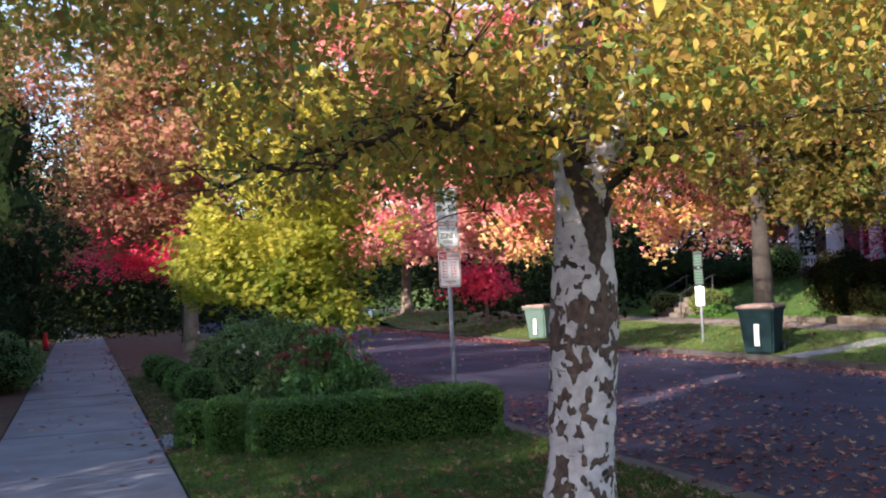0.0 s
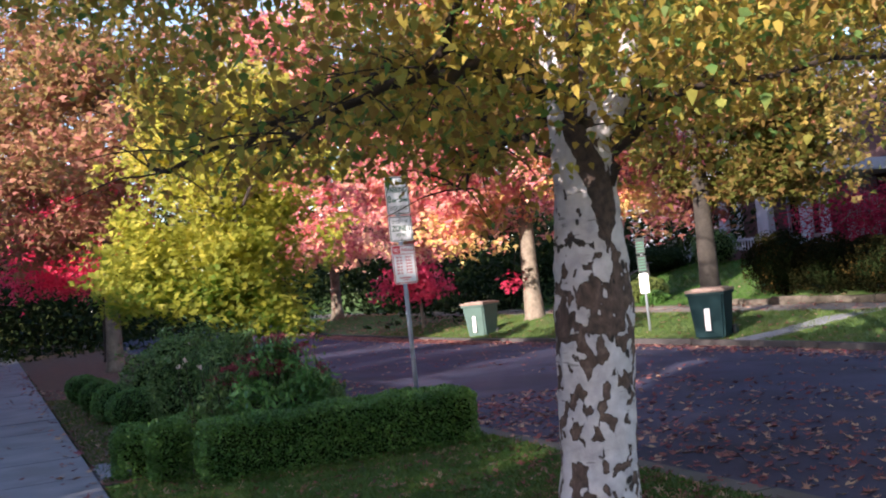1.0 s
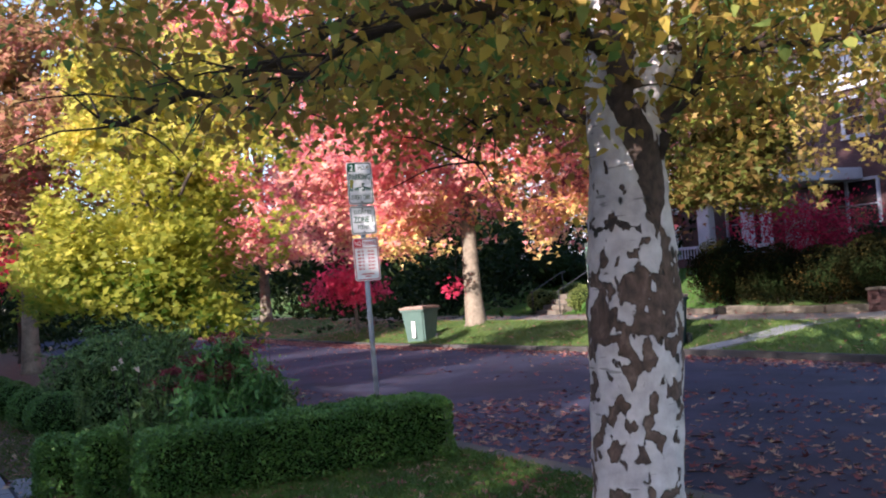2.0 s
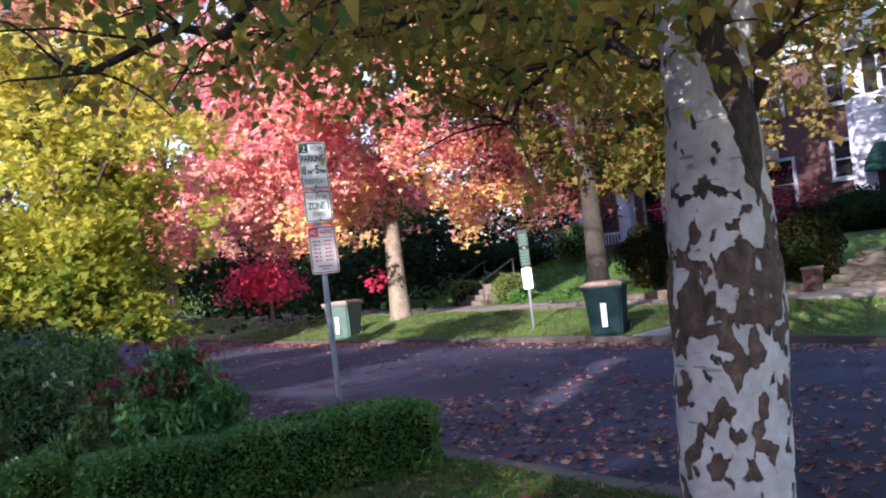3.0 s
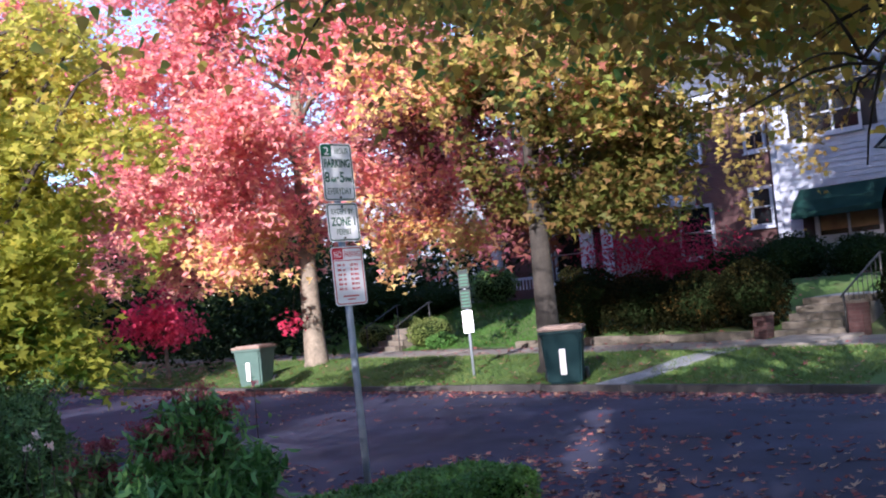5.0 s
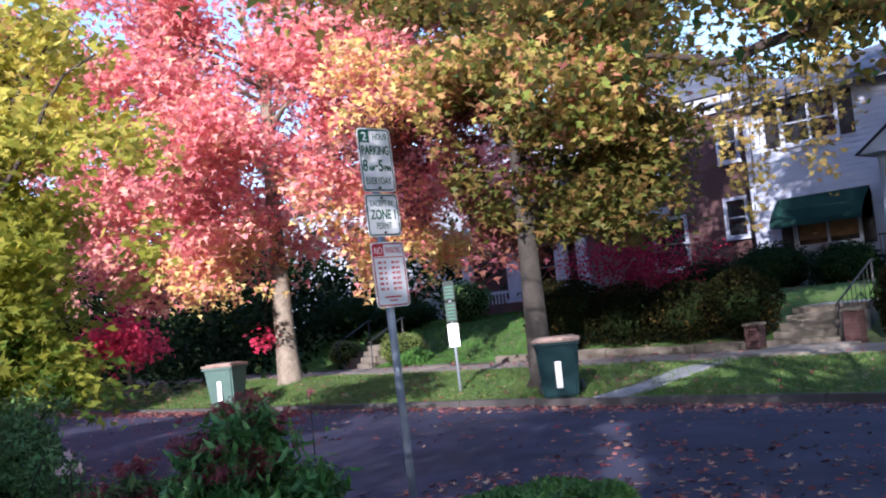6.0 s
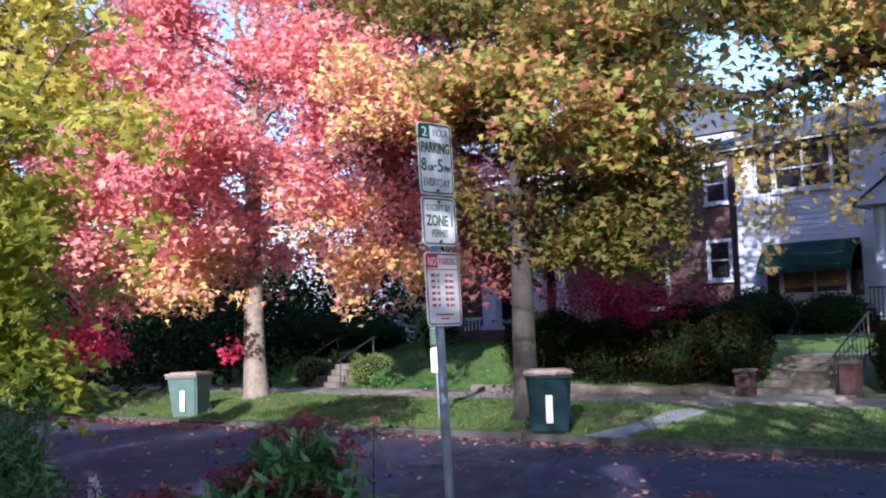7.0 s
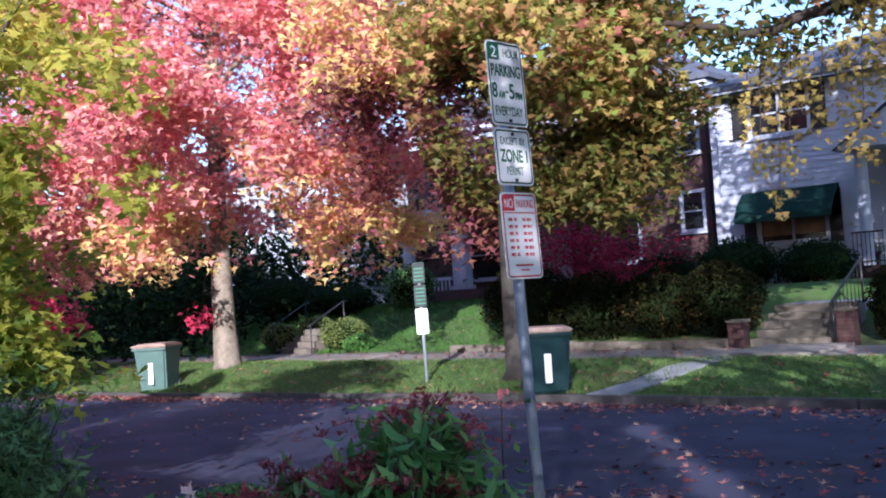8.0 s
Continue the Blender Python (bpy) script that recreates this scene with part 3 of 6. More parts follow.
    rim = ramp(nt, pf, [(0.525, (0, 0, 0)), (0.545, (1, 1, 1)), (0.575, (0.2, 0.2, 0.2)), (0.6, (0, 0, 0))])
    brown = mix(nt, maths(nt, "MULTIPLY", rim, 0.75), brown, (0.035, 0.022, 0.018))
    col = mix(nt, mask, white, brown)
    col = mix(nt, streak, col, ramp(nt, noise_of(nt, where, 30.0), [(0.3, (0.025, 0.017, 0.015)), (0.7, (0.09, 0.06, 0.05))]))
    # a dark scar runs half round the trunk above the brown band
    ring = maths(nt, "ABSOLUTE", maths(nt, "ADD", maths(nt, "SUBTRACT", z, 1.75), maths(nt, "MULTIPLY", maths(nt, "SUBTRACT", noise_of(nt, co, 6.0, 4.0), 0.5), 0.26)))
    ring = maths(nt, "LESS_THAN", ring, maths(nt, "SUBTRACT", maths(nt, "MULTIPLY", noise_of(nt, co, 13.0, 2.0), 0.12), 0.04))
    ring = maths(nt, "MULTIPLY", maths(nt, "MULTIPLY", ring, front), maths(nt, "LESS_THAN", u, 0.12))
    col = mix(nt, ring, col, (0.04, 0.03, 0.028))
    v = node(nt, "ShaderNodeTexVoronoi", Scale=8.0)
    nt.links.new(where, v.inputs[0])
    scar = ramp(nt, v.outputs[0], [(0.1, (1, 1, 1)), (0.15, (0, 0, 0))])
    col = mix(nt, scar, col, (0.03, 0.024, 0.022))
    mp2 = nt.nodes.new("ShaderNodeMapping")
    mp2.inputs["Scale"].default_value = (1.0, 1.0, 7.0)
    nt.links.new(co, mp2.inputs[0])
    dash = ramp(nt, noise_of(nt, mp2.outputs[0], 5.0, 1.0), [(0.7, (0, 0, 0)), (0.73, (1, 1, 1))])
    col = mix(nt, maths(nt, "MULTIPLY", dash, 0.5), col, (0.05, 0.04, 0.04))
    nt.links.new(col, b.inputs["Base Color"])
    b.inputs["Roughness"].default_value = 0.8
    bp = node(nt, "ShaderNodeBump", Strength=0.8, Distance=0.014)
    nt.links.new(maths(nt, "SUBTRACT", maths(nt, "MULTIPLY", noise_of(nt, where, 40.0), 0.5), maths(nt, "ADD", mask, scar)), bp.inputs["Height"])
    nt.links.new(bp.outputs[0], b.inputs["Normal"])
    return m


BIRCH_BARK = birch_bark()
MIXED_LEAF = foliage("mixed_autumn_leaves", [(0.12, 0.23, 0.05), (0.28, 0.36, 0.07), (0.2, 0.22, 0.05), (0.54, 0.44, 0.11), (0.34, 0.26, 0.08), (0.58, 0.34, 0.14), (0.54, 0.17, 0.16), (0.26, 0.3, 0.07)], 0.7, 1.2, 0.55)
HANG_LEAF = foliage("hanging_gold_leaves", [(0.1, 0.09, 0.025), (0.22, 0.17, 0.05), (0.3, 0.2, 0.07), (0.42, 0.34, 0.08), (0.62, 0.52, 0.16)], 0.7, 1.6, 0.45)
DARK_BARK = surface("dark_brown_bark", (0.015, 0.013, 0.011), (0.048, 0.04, 0.034), 5.0, 28.0, 0.9, 0.9, 0.03)
ROSE_LEAF = foliage("rose_brown_leaves", [(0.15, 0.16, 0.05), (0.26, 0.2, 0.07), (0.34, 0.2, 0.1), (0.42, 0.16, 0.14), (0.4, 0.26, 0.15)], 0.5, 0.4, 0.45)
# the crown's highest lobes are added above the view to shade the far side
birch = tree("birch_tree", (2.43, 1.2, 0.0), 0.2, 6.5, (0.25, 0.1),
             [(2.6, 1.5, 5.2, 3.0, 2.6, 1.5), (-1.2, 4.4, 4.2, 0.9, 1.1, 0.6), (3.2, 8.0, 6.3, 0.9, 0.9, 1.3), (-1.0, 2.0, 4.4, 1.4, 1.8, 1.0), (6.2, 1.4, 3.9, 1.8, 2.2, 1.3), (4.0, 5.4, 4.1, 1.7, 1.3, 0.7), (3.4, 4.4, 5.4, 2.0, 1.8, 1.4), (2.4, 1.4, 7.4, 2.8, 2.8, 1.8), (2.6, -0.9, 7.6, 2.8, 2.4, 1.8), (3.2, 6.4, 6.8, 1.6, 1.6, 1.1)],
             88000, 0.06, "birch", BIRCH_LEAF, "white-barked birch with brown peeling plates and yellowing leaves", BIRCH_BARK, limbs=12, twigs=140, per=22, spread=0.25, hole=0.2, seed=3, first=0.42, droop=0.9, thick=9,
             extra=(([(0.6, 1.6, 3.1, 2.0, 2.0, 0.55), (-0.4, 3.2, 3.6, 1.6, 1.8, 0.6), (1.2, 2.6, 3.1, 1.8, 1.4, 0.4), (-0.3, -0.2, 3.7, 1.0, 0.9, 0.5), (2.0, 3.2, 2.95, 1.2, 0.9, 0.3), (-0.2, 0.9, 3.5, 1.2, 1.2, 0.6)], 21000, BIRCH_LEAF),
                    ([(4.9, 0.2, 3.4, 2.2, 2.2, 0.6), (2.4, -0.7, 3.25, 1.8, 0.9, 0.35), (2.2, 0.5, 3.1, 1.3, 0.7, 0.4), (2.3, 0.75, 2.78, 0.6, 0.35, 0.25), (2.5, 0.9, 2.95, 0.5, 0.4, 0.3), (2.4, 0.75, 3.35, 0.7, 0.4, 0.4), (2.7, 0.65, 3.8, 0.8, 0.4, 0.5), (2.8, -0.2, 3.8, 1.4, 0.8, 0.5), (3.4, 3.4, 3.1, 1.4, 1.2, 0.4), (3.6, 3.4, 3.7, 2.0, 1.6, 0.6)], 31000, BIRCH_LEAF)),
             clear=True, profile=((-0.12, 0, 0, 0.3), (0.1, 0.0, 0, 0.252), (0.4, 0.03, 0, 0.23), (0.8, 0.06, 0, 0.229), (1.1, 0.085, 0, 0.234), (1.32, 0.1, 0, 0.241), (1.55, 0.11, 0, 0.23), (1.85, 0.12, 0, 0.203), (2.15, 0.13, 0, 0.188), (2.4, 0.12, 0, 0.178), (2.65, 0.08, 0.01, 0.14), (3.4, 0.02, 0.03, 0.11), (4.6, 0.08, 0.08, 0.08), (6.5, 0.25, 0.1, 0.04)),
             boughs=(([(2.46, 1.14, 2.62), (2.05, 0.85, 2.72), (1.55, 0.5, 2.7), (1.15, 0.39, 2.6), (0.84, 0.59, 2.5), (0.6, 0.85, 2.42)], 0.052),
                     ([(2.48, 1.28, 2.66), (2.1, 1.7, 2.92), (1.61, 1.88, 3.02), (1.2, 1.75, 2.85), (0.79, 1.49, 2.6), (0.45, 1.7, 2.5), (0.1, 2.0, 2.42)], 0.05),
                     ([(1.2, 0.4, 2.62), (1.25, 0.0, 2.9), (1.0, -0.3, 3.1)], 0.03),
                     ([(2.64, 1.06, 2.08), (2.78, 1.0, 2.35), (2.9, 0.93, 2.55), (3.57, 0.88, 2.66), (4.4, 0.6, 2.75), (5.2, 0.3, 2.85)], 0.038),
                     ([(2.56, 1.12, 2.25), (2.78, 1.08, 2.6), (2.92, 1.0, 3.1), (3.0, 0.9, 3.9)], 0.1, BIRCH_BARK),
                     ([(2.46, 1.3, 2.3), (2.32, 1.7, 2.46), (2.2, 1.9, 2.36), (2.12, 2.1, 2.22)], 0.03),
                     ([(2.46, 1.3, 2.55), (2.1, 2.1, 2.75), (1.6, 2.9, 2.8), (1.2, 3.6, 2.75)], 0.04)))

pink_tree = tree("pink_maple_tree", (14.32, 23.52, 0.1), 0.29, 9.0, (0.1, 0.2),
                 [(14.4, 23.2, 6.8, 4.8, 5.0, 3.2), (11.4, 23.0, 5.2, 2.8, 3.4, 1.8), (13.0, 26.6, 5.0, 3.0, 3.2, 1.8), (14.4, 23.2, 10.0, 3.6, 3.6, 2.4), (12.2, 21.4, 4.5, 2.2, 2.4, 1.2), (16.2, 19.8, 5.6, 2.4, 2.4, 1.5), (15.4, 19.4, 7.6, 2.6, 2.4, 1.8), (10.6, 23.4, 7.3, 1.8, 2.0, 1.5), (10.8, 23.6, 9.2, 1.7, 1.9, 1.2), (12.2, 26.4, 3.3, 1.6, 1.8, 0.7), (15.6, 22.6, 3.2, 1.5, 1.5, 0.8)],
                 108000, 0.18, "lobed", PINK_LEAF, "street tree with pink and gold autumn leaves", limbs=16, twigs=120, hole=0.17, seed=11, spread=0.3,
                 extra=(([(13.2, 22.2, 3.3, 2.0, 1.8, 1.0), (15.6, 21.4, 3.1, 1.1, 1.1, 1.0), (12.2, 23.8, 3.2, 1.6, 1.8, 1.0), (16.6, 20.0, 3.6, 1.4, 1.4, 0.7), (14.0, 20.8, 4.2, 2.2, 1.8, 0.9), (14.9, 20.2, 3.2, 0.7, 0.7, 0.6)], 13000, GOLD_LEAF, 0.26),))
spray = part("spray", tube(bmesh.new(), limb_path((-0.35, 0.1, 2.6), (-0.55, 0.15, 1.2), 0.05, np.random.default_rng(5), 4), [0.012, 0.01, 0.008, 0.006, 0.004], 5), TWIG, pink_tree)
rng_red = np.random.default_rng(6)
tagged(part("foliage", leaf_mesh("foliage", np.array([-0.55, 0.15, 1.2]) + rng_red.normal(0, 1, (70, 3)) * (0.2, 0.2, 0.13), 0.15 * rng_red.uniform(0.7, 1.2, 70), "star", 0.8), RED_LEAF, spray, "crimson leaves"), kind="stuff")
# lobes above about 9 m are unseen, added to shade the brick house
olive_tree = tree("olive_gold_tree", (14.37, 15.06, -0.05), 0.25, 9.0, (-0.1, 0.1),
                  [(14.9, 15.0, 6.0, 2.4, 2.4, 2.3), (15.5, 14.1, 4.1, 1.4, 1.3, 1.2), (14.8, 14.8, 8.8, 2.8, 2.8, 2.2), (16.0, 15.3, 3.9, 1.6, 1.6, 1.1), (15.0, 14.4, 11.0, 2.2, 2.2, 1.5), (14.4, 15.6, 4.4, 1.5, 1.5, 1.0), (14.2, 12.6, 7.2, 1.6, 1.6, 0.9), (15.6, 13.0, 5.0, 1.2, 1.0, 1.4), (15.6, 13.0, 3.7, 1.1, 0.9, 0.7), (14.6, 11.4, 9.8, 2.6, 2.4, 2.0), (14.6, 18.6, 10.4, 2.6, 2.4, 2.0)],
                  64000, 0.185, "lobed", OLIVE_LEAF, "street tree with olive and gold leaves and a dark trunk", DARK_BARK, limbs=15, twigs=110, hole=0.06, seed=12, spread=0.26,
                  extra=(([(13.6, 17.2, 3.9, 1.2, 1.3, 0.9), (13.4, 16.6, 4.8, 1.1, 1.2, 0.9), (14.6, 17.0, 3.3, 1.0, 1.0, 0.5), (13.2, 17.6, 5.8, 1.0, 1.0, 0.8)], 9500, PLUM_LEAF, 0.3),
                         ([(12.8, 16.4, 6.4, 1.2, 1.2, 1.0)], 2500, GOLD_LEAF)))
# high lobes out of view are added to shade the white house's front
gold_tree = tree("hanging_gold_tree", (14.4, 6.0, -0.1), 0.27, 9.0, (0.0, 0.1),
                 [(14.4, 5.2, 8.8, 4.0, 4.4, 2.8), (14.4, 4.0, 11.2, 3.0, 3.4, 2.0), (14.6, 3.6, 5.4, 2.6, 2.6, 1.4), (14.2, 9.2, 7.1, 1.8, 2.6, 0.6), (14.4, 0.8, 9.2, 3.6, 3.0, 3.0), (13.4, 11.2, 6.8, 1.4, 1.6, 0.6), (13.8, 8.2, 6.1, 1.2, 1.0, 0.35)],
                 56000, 0.19, "lobed", OLIVE_LEAF, "street tree with hanging olive and gold leaves", DARK_BARK, limbs=8, twigs=60, hole=0.05, seed=14, spread=0.28, thick=4,
                 extra=(([(14.4, 9.8, 6.8, 1.5, 2.6, 0.45), (14.6, 12.6, 6.7, 1.8, 1.8, 0.9), (13.6, 7.6, 5.9, 1.0, 0.8, 0.4), (13.2, 12.4, 5.7, 1.2, 1.6, 0.6), (13.0, 14.2, 6.0, 1.1, 1.4, 0.7), (14.0, 12.6, 5.0, 0.8, 1.0, 0.35), (13.8, 14.2, 5.2, 0.8, 1.1, 0.4)], 19000, MIXED_LEAF, 0.26, "star"),),
                 boughs=(([(14.4, 6.0, 4.4), (13.9, 7.2, 5.1), (13.5, 8.3, 5.2), (13.35, 9.2, 5.05), (13.3, 10.0, 5.0), (13.4, 10.9, 5.35), (13.6, 11.8, 5.45)], 0.13),))
rng_spray = np.random.default_rng(77)
for i, (x, y, z, r, n) in enumerate(((13.5, 10.05, 3.85, 0.16, 26), (13.5, 9.0, 3.7, 0.2, 34), (13.6, 9.7, 4.25, 0.34, 90), (13.5, 9.25, 4.3, 0.3, 80), (13.5, 9.9, 3.2, 0.17, 28), (13.5, 9.45, 3.15, 0.25, 46), (13.5, 9.65, 2.62, 0.2, 30), (13.4, 8.4, 3.4, 0.35, 90), (13.5, 8.6, 4.3, 0.4, 120), (13.4, 8.1, 4.5, 0.4, 120))):
    at = Vector((x, y, z)) - Vector((14.4, 6.0, -0.1))
    twig = limb_path(at + Vector((0, -0.15, max(5.0 - z, 0.3))), at, 0.03, rng_spray, 4)
    spray = part("spray", tube(bmesh.new(), twig, [0.012, 0.009, 0.007, 0.005, 0.003], 5), TWIG, gold_tree)
    places = np.array([at + Vector(rng_spray.normal(0, 1, 3) * (r * 0.45, r * 0.45, r * 1.0)) for _ in range(n)] + [twig[k] + Vector(rng_spray.normal(0, 0.1, 3)) for k in (1, 2, 3) for _ in range(5)])
    tagged(part("foliage", leaf_mesh("foliage", places, 0.13 * rng_spray.uniform(0.7, 1.2, len(places)), "star", 1.0), HANG_LEAF, spray), kind="stuff")
# a further tree out of view, added to keep the sun off the white house
row_tree = tree("unseen_row_tree", (14.4, -3.0, -0.1), 0.27, 9.0, (0.0, 0.1),
                [(14.4, -3.0, 6.6, 4.2, 4.4, 2.6), (14.4, -2.6, 10.0, 3.4, 3.8, 2.6)], 15000, 0.24, "lobed", OLIVE_LEAF, "unseen street tree with olive leaves, added to shade the white house", DARK_BARK, limbs=8, twigs=40, seed=24)
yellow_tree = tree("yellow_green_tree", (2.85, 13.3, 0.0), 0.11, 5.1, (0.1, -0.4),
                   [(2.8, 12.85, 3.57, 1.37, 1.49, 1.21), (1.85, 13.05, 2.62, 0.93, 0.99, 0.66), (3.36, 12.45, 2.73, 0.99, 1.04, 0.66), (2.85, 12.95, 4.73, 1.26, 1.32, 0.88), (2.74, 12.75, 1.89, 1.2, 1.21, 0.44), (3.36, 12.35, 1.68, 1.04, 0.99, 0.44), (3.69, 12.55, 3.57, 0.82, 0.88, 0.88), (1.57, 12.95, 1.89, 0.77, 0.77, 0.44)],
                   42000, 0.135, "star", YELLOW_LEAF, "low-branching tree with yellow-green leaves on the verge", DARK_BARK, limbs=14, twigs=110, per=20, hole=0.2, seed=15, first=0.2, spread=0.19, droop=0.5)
rose_tree = tree("rose_brown_tree", (2.1, 24.5, 0.0), 0.22, 8.0, (0.1, 0.0),
                 [(2.4, 24.5, 6.8, 3.4, 3.4, 2.8), (1.0, 24.0, 5.0, 2.4, 2.4, 1.7), (3.2, 24.5, 9.6, 2.8, 2.6, 2.2), (0.4, 25.0, 8.4, 2.6, 2.4, 2.0)],
                 34000, 0.21, "lobed", ROSE_LEAF, "tall verge tree with rose-brown leaves", limbs=12, twigs=70, hole=0.03, seed=19)
red_tree_far = tree("red_maple_tree", (2.6, 31.0, 0.0), 0.16, 6.0, (0.2, 0.0), [(1.9, 30.5, 4.4, 1.8, 2.2, 1.4), (1.6, 30.0, 3.3, 1.4, 1.6, 0.5), (2.2, 30.0, 5.8, 1.2, 1.6, 1.0)], 16000, 0.17, "lobed", RED_LEAF, "maple with crimson leaves beside the pavement", DARK_BARK, limbs=10, twigs=60, hole=0.05, seed=16)
red_shrub_tree = tree("small_crimson_tree", (13.6, 30.7, 0.0), 0.07, 2.6, (0.0, 0.1), [(13.4, 30.6, 2.0, 0.5, 0.55, 0.5), (13.75, 30.4, 1.5, 0.3, 0.35, 0.35), (13.1, 30.8, 1.4, 0.3, 0.35, 0.4), (13.5, 30.5, 2.7, 0.3, 0.35, 0.35)], 2200, 0.16, "star", RED_LEAF, "small tree with deep crimson leaves", limbs=8, twigs=40, hole=0.1, seed=17, per=14, spread=0.24, droop=1.0)
pink_tree_far = tree("pale_pink_tree", (13.4, 40.2, 0.35), 0.25, 8.0, (0.2, 0.0), [(12.9, 39.2, 5.2, 3.6, 4.0, 2.4), (12.0, 38.0, 9.0, 4.0, 3.0, 2.6), (10.8, 38.0, 3.8, 2.0, 2.2, 1.0), (11.6, 38.5, 12.6, 3.6, 2.6, 2.4)], 24000, 0.3, "lobed", PINK_LEAF, "more distant street tree with pink leaves", limbs=12, twigs=60, hole=0.05, seed=18,
                     extra=(([(12.2, 38.0, 10.6, 4.4, 2.6, 2.6), (10.5, 38.4, 13.2, 3.4, 2.2, 1.8)], 8000, ROSE_LEAF),))


# ---- hedges and shrubs ----
def shrub(name, base, blobs, leaves, leaf, shape, material, label, group="", seed=1, shell=0.35, stems=5, category="shrub", shrink=0.72, shoots=0):
    """A bush of ellipsoids (relative to its base): a dark core for the shade inside, leaves on and in its skin, stems
    below.
    """
    rng = np.random.default_rng(seed)
    root = thing(name, pose(*base), label, category, group)
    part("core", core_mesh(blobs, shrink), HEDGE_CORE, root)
    bm = bmesh.new()
    for i in range(stems):
        b = blobs[rng.integers(0, len(blobs))]
        tube(bm, limb_path((rng.normal(0, 0.05), rng.normal(0, 0.05), -0.03), (b[0], b[1], b[2]), 0.05, rng, 3), [0.018, 0.015, 0.012, 0.008], 5)
    part("stem", bm, TWIG, root)
    w = np.array([b[3] * b[4] + b[4] * b[5] + b[3] * b[5] for b in blobs])
    which = rng.choice(len(blobs), leaves, p=w / w.sum())
    b = np.array(blobs)[which]
    d = rng.normal(size=(leaves, 3))
    d /= np.linalg.norm(d, axis=1)[:, None]
    lump = np.array([noise.noise(Vector(q * 3.0) + Vector((seed, 0, 0))) for q in d * b[:, 3:6] + b[:, :3]])
    c = b[:, :3] + d * (1.0 + 0.22 * lump - shell * rng.uniform(0, 1, leaves) ** 2)[:, None] * b[:, 3:6]
    c = c[c[:, 2] > 0.0]
    for i in range(shoots):
        b = blobs[rng.integers(0, len(blobs))]
        a = rng.uniform(0, math.tau)
        foot = Vector((b[0] + math.cos(a) * b[3] * 0.5, b[1] + math.sin(a) * b[4] * 0.5, b[2]))
        tip = Vector((b[0] + math.cos(a) * b[3] * rng.uniform(0.6, 1.25), b[1] + math.sin(a) * b[4] * rng.uniform(0.6, 1.25), b[2] + b[5] * rng.uniform(0.8, 1.35)))
        path = limb_path(foot, tip, 0.06, rng, 5)
        part("shoot", tube(bmesh.new(), path, [0.007, 0.006, 0.005, 0.004, 0.003, 0.002], 5), TWIG, root)
        c = np.concatenate([c, np.array([p + Vector(rng.normal(0, 0.05, 3)) for p in path[2:] for _ in range(9)])])
    sizes = leaf * rng.uniform(0.6, 1.3, len(c))
    part("leaves", leaf_mesh("leaves", c, sizes, shape, 0.2), material, root)
    return root


def clipped_hedge(name, m, sx, sy, sz, leaves, leaf, material, label, group="", seed=1, rounding=0.12, category="hedge"):
    """A clipped hedge: a rounded block coloured as inner shade, skin of small leaves, bumpy where the shears passed."""
    rng = np.random.default_rng(seed)
    root = thing(name, m, label, category, group)
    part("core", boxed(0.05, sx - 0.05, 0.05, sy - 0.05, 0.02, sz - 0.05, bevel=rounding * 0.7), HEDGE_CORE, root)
    area = np.array([sx * sy, sx * sz, sx * sz, sy * sz, sy * sz])
    side = rng.choice(5, leaves, p=area / area.sum())
    p = rng.uniform(0, 1, (leaves, 3)) * (sx, sy, sz)
    p[side == 0, 2] = sz
    p[side == 1, 1] = 0
    p[side == 2, 1] = sy
    p[side == 3, 0] = 0
    p[side == 4, 0] = sx
    # rounded edges
    lo, hi = np.array([rounding, rounding, -9.0]), np.array([sx - rounding, sy - rounding, sz - rounding])
    q = np.clip(p, lo, hi)
    d = p - q
    n = np.linalg.norm(d, axis=1)
    n[n == 0] = 1
    p = q + d / n[:, None] * rounding
    lump = np.array([noise.noise(Vector(v * 3.5) + Vector((seed, 0, 0))) + 0.5 * noise.noise(Vector(v * 9.0)) for v in p])
    p += (d / n[:, None]) * (0.035 * lump - 0.05 * rng.uniform(0, 1, leaves) ** 2)[:, None]
    p = p[p[:, 2] > 0.01]
    part("leaves", leaf_mesh("leaves", p, leaf * rng.uniform(0.6, 1.4, len(p)), "oval", 0.0), material, root)
    return root


clipped_hedge("boxwood_hedge", pose(0.8, 5.03, 0, 0, 0, 0), 2.7, 0.66, 0.53, 27000, 0.034, BOX_LEAF, "clipped dark green boxwood hedge along the lawn edge", "clipped boxwood", 2)
clipped_hedge("boxwood_hedge", pose(0.4, 5.55, 0, 0, 0, 0), 0.4, 0.45, 0.56, 6000, 0.034, BOX_LEAF, "small clipped boxwood block at the hedge's end", "clipped boxwood", 3, 0.15)
clipped_hedge("boxwood_hedge", pose(0.12, 6.0, 0, 0, 0, 0), 0.5, 0.5, 0.5, 6000, 0.034, BOX_LEAF, "low rounded boxwood beside the pavement", "clipped boxwood", 4, 0.2)
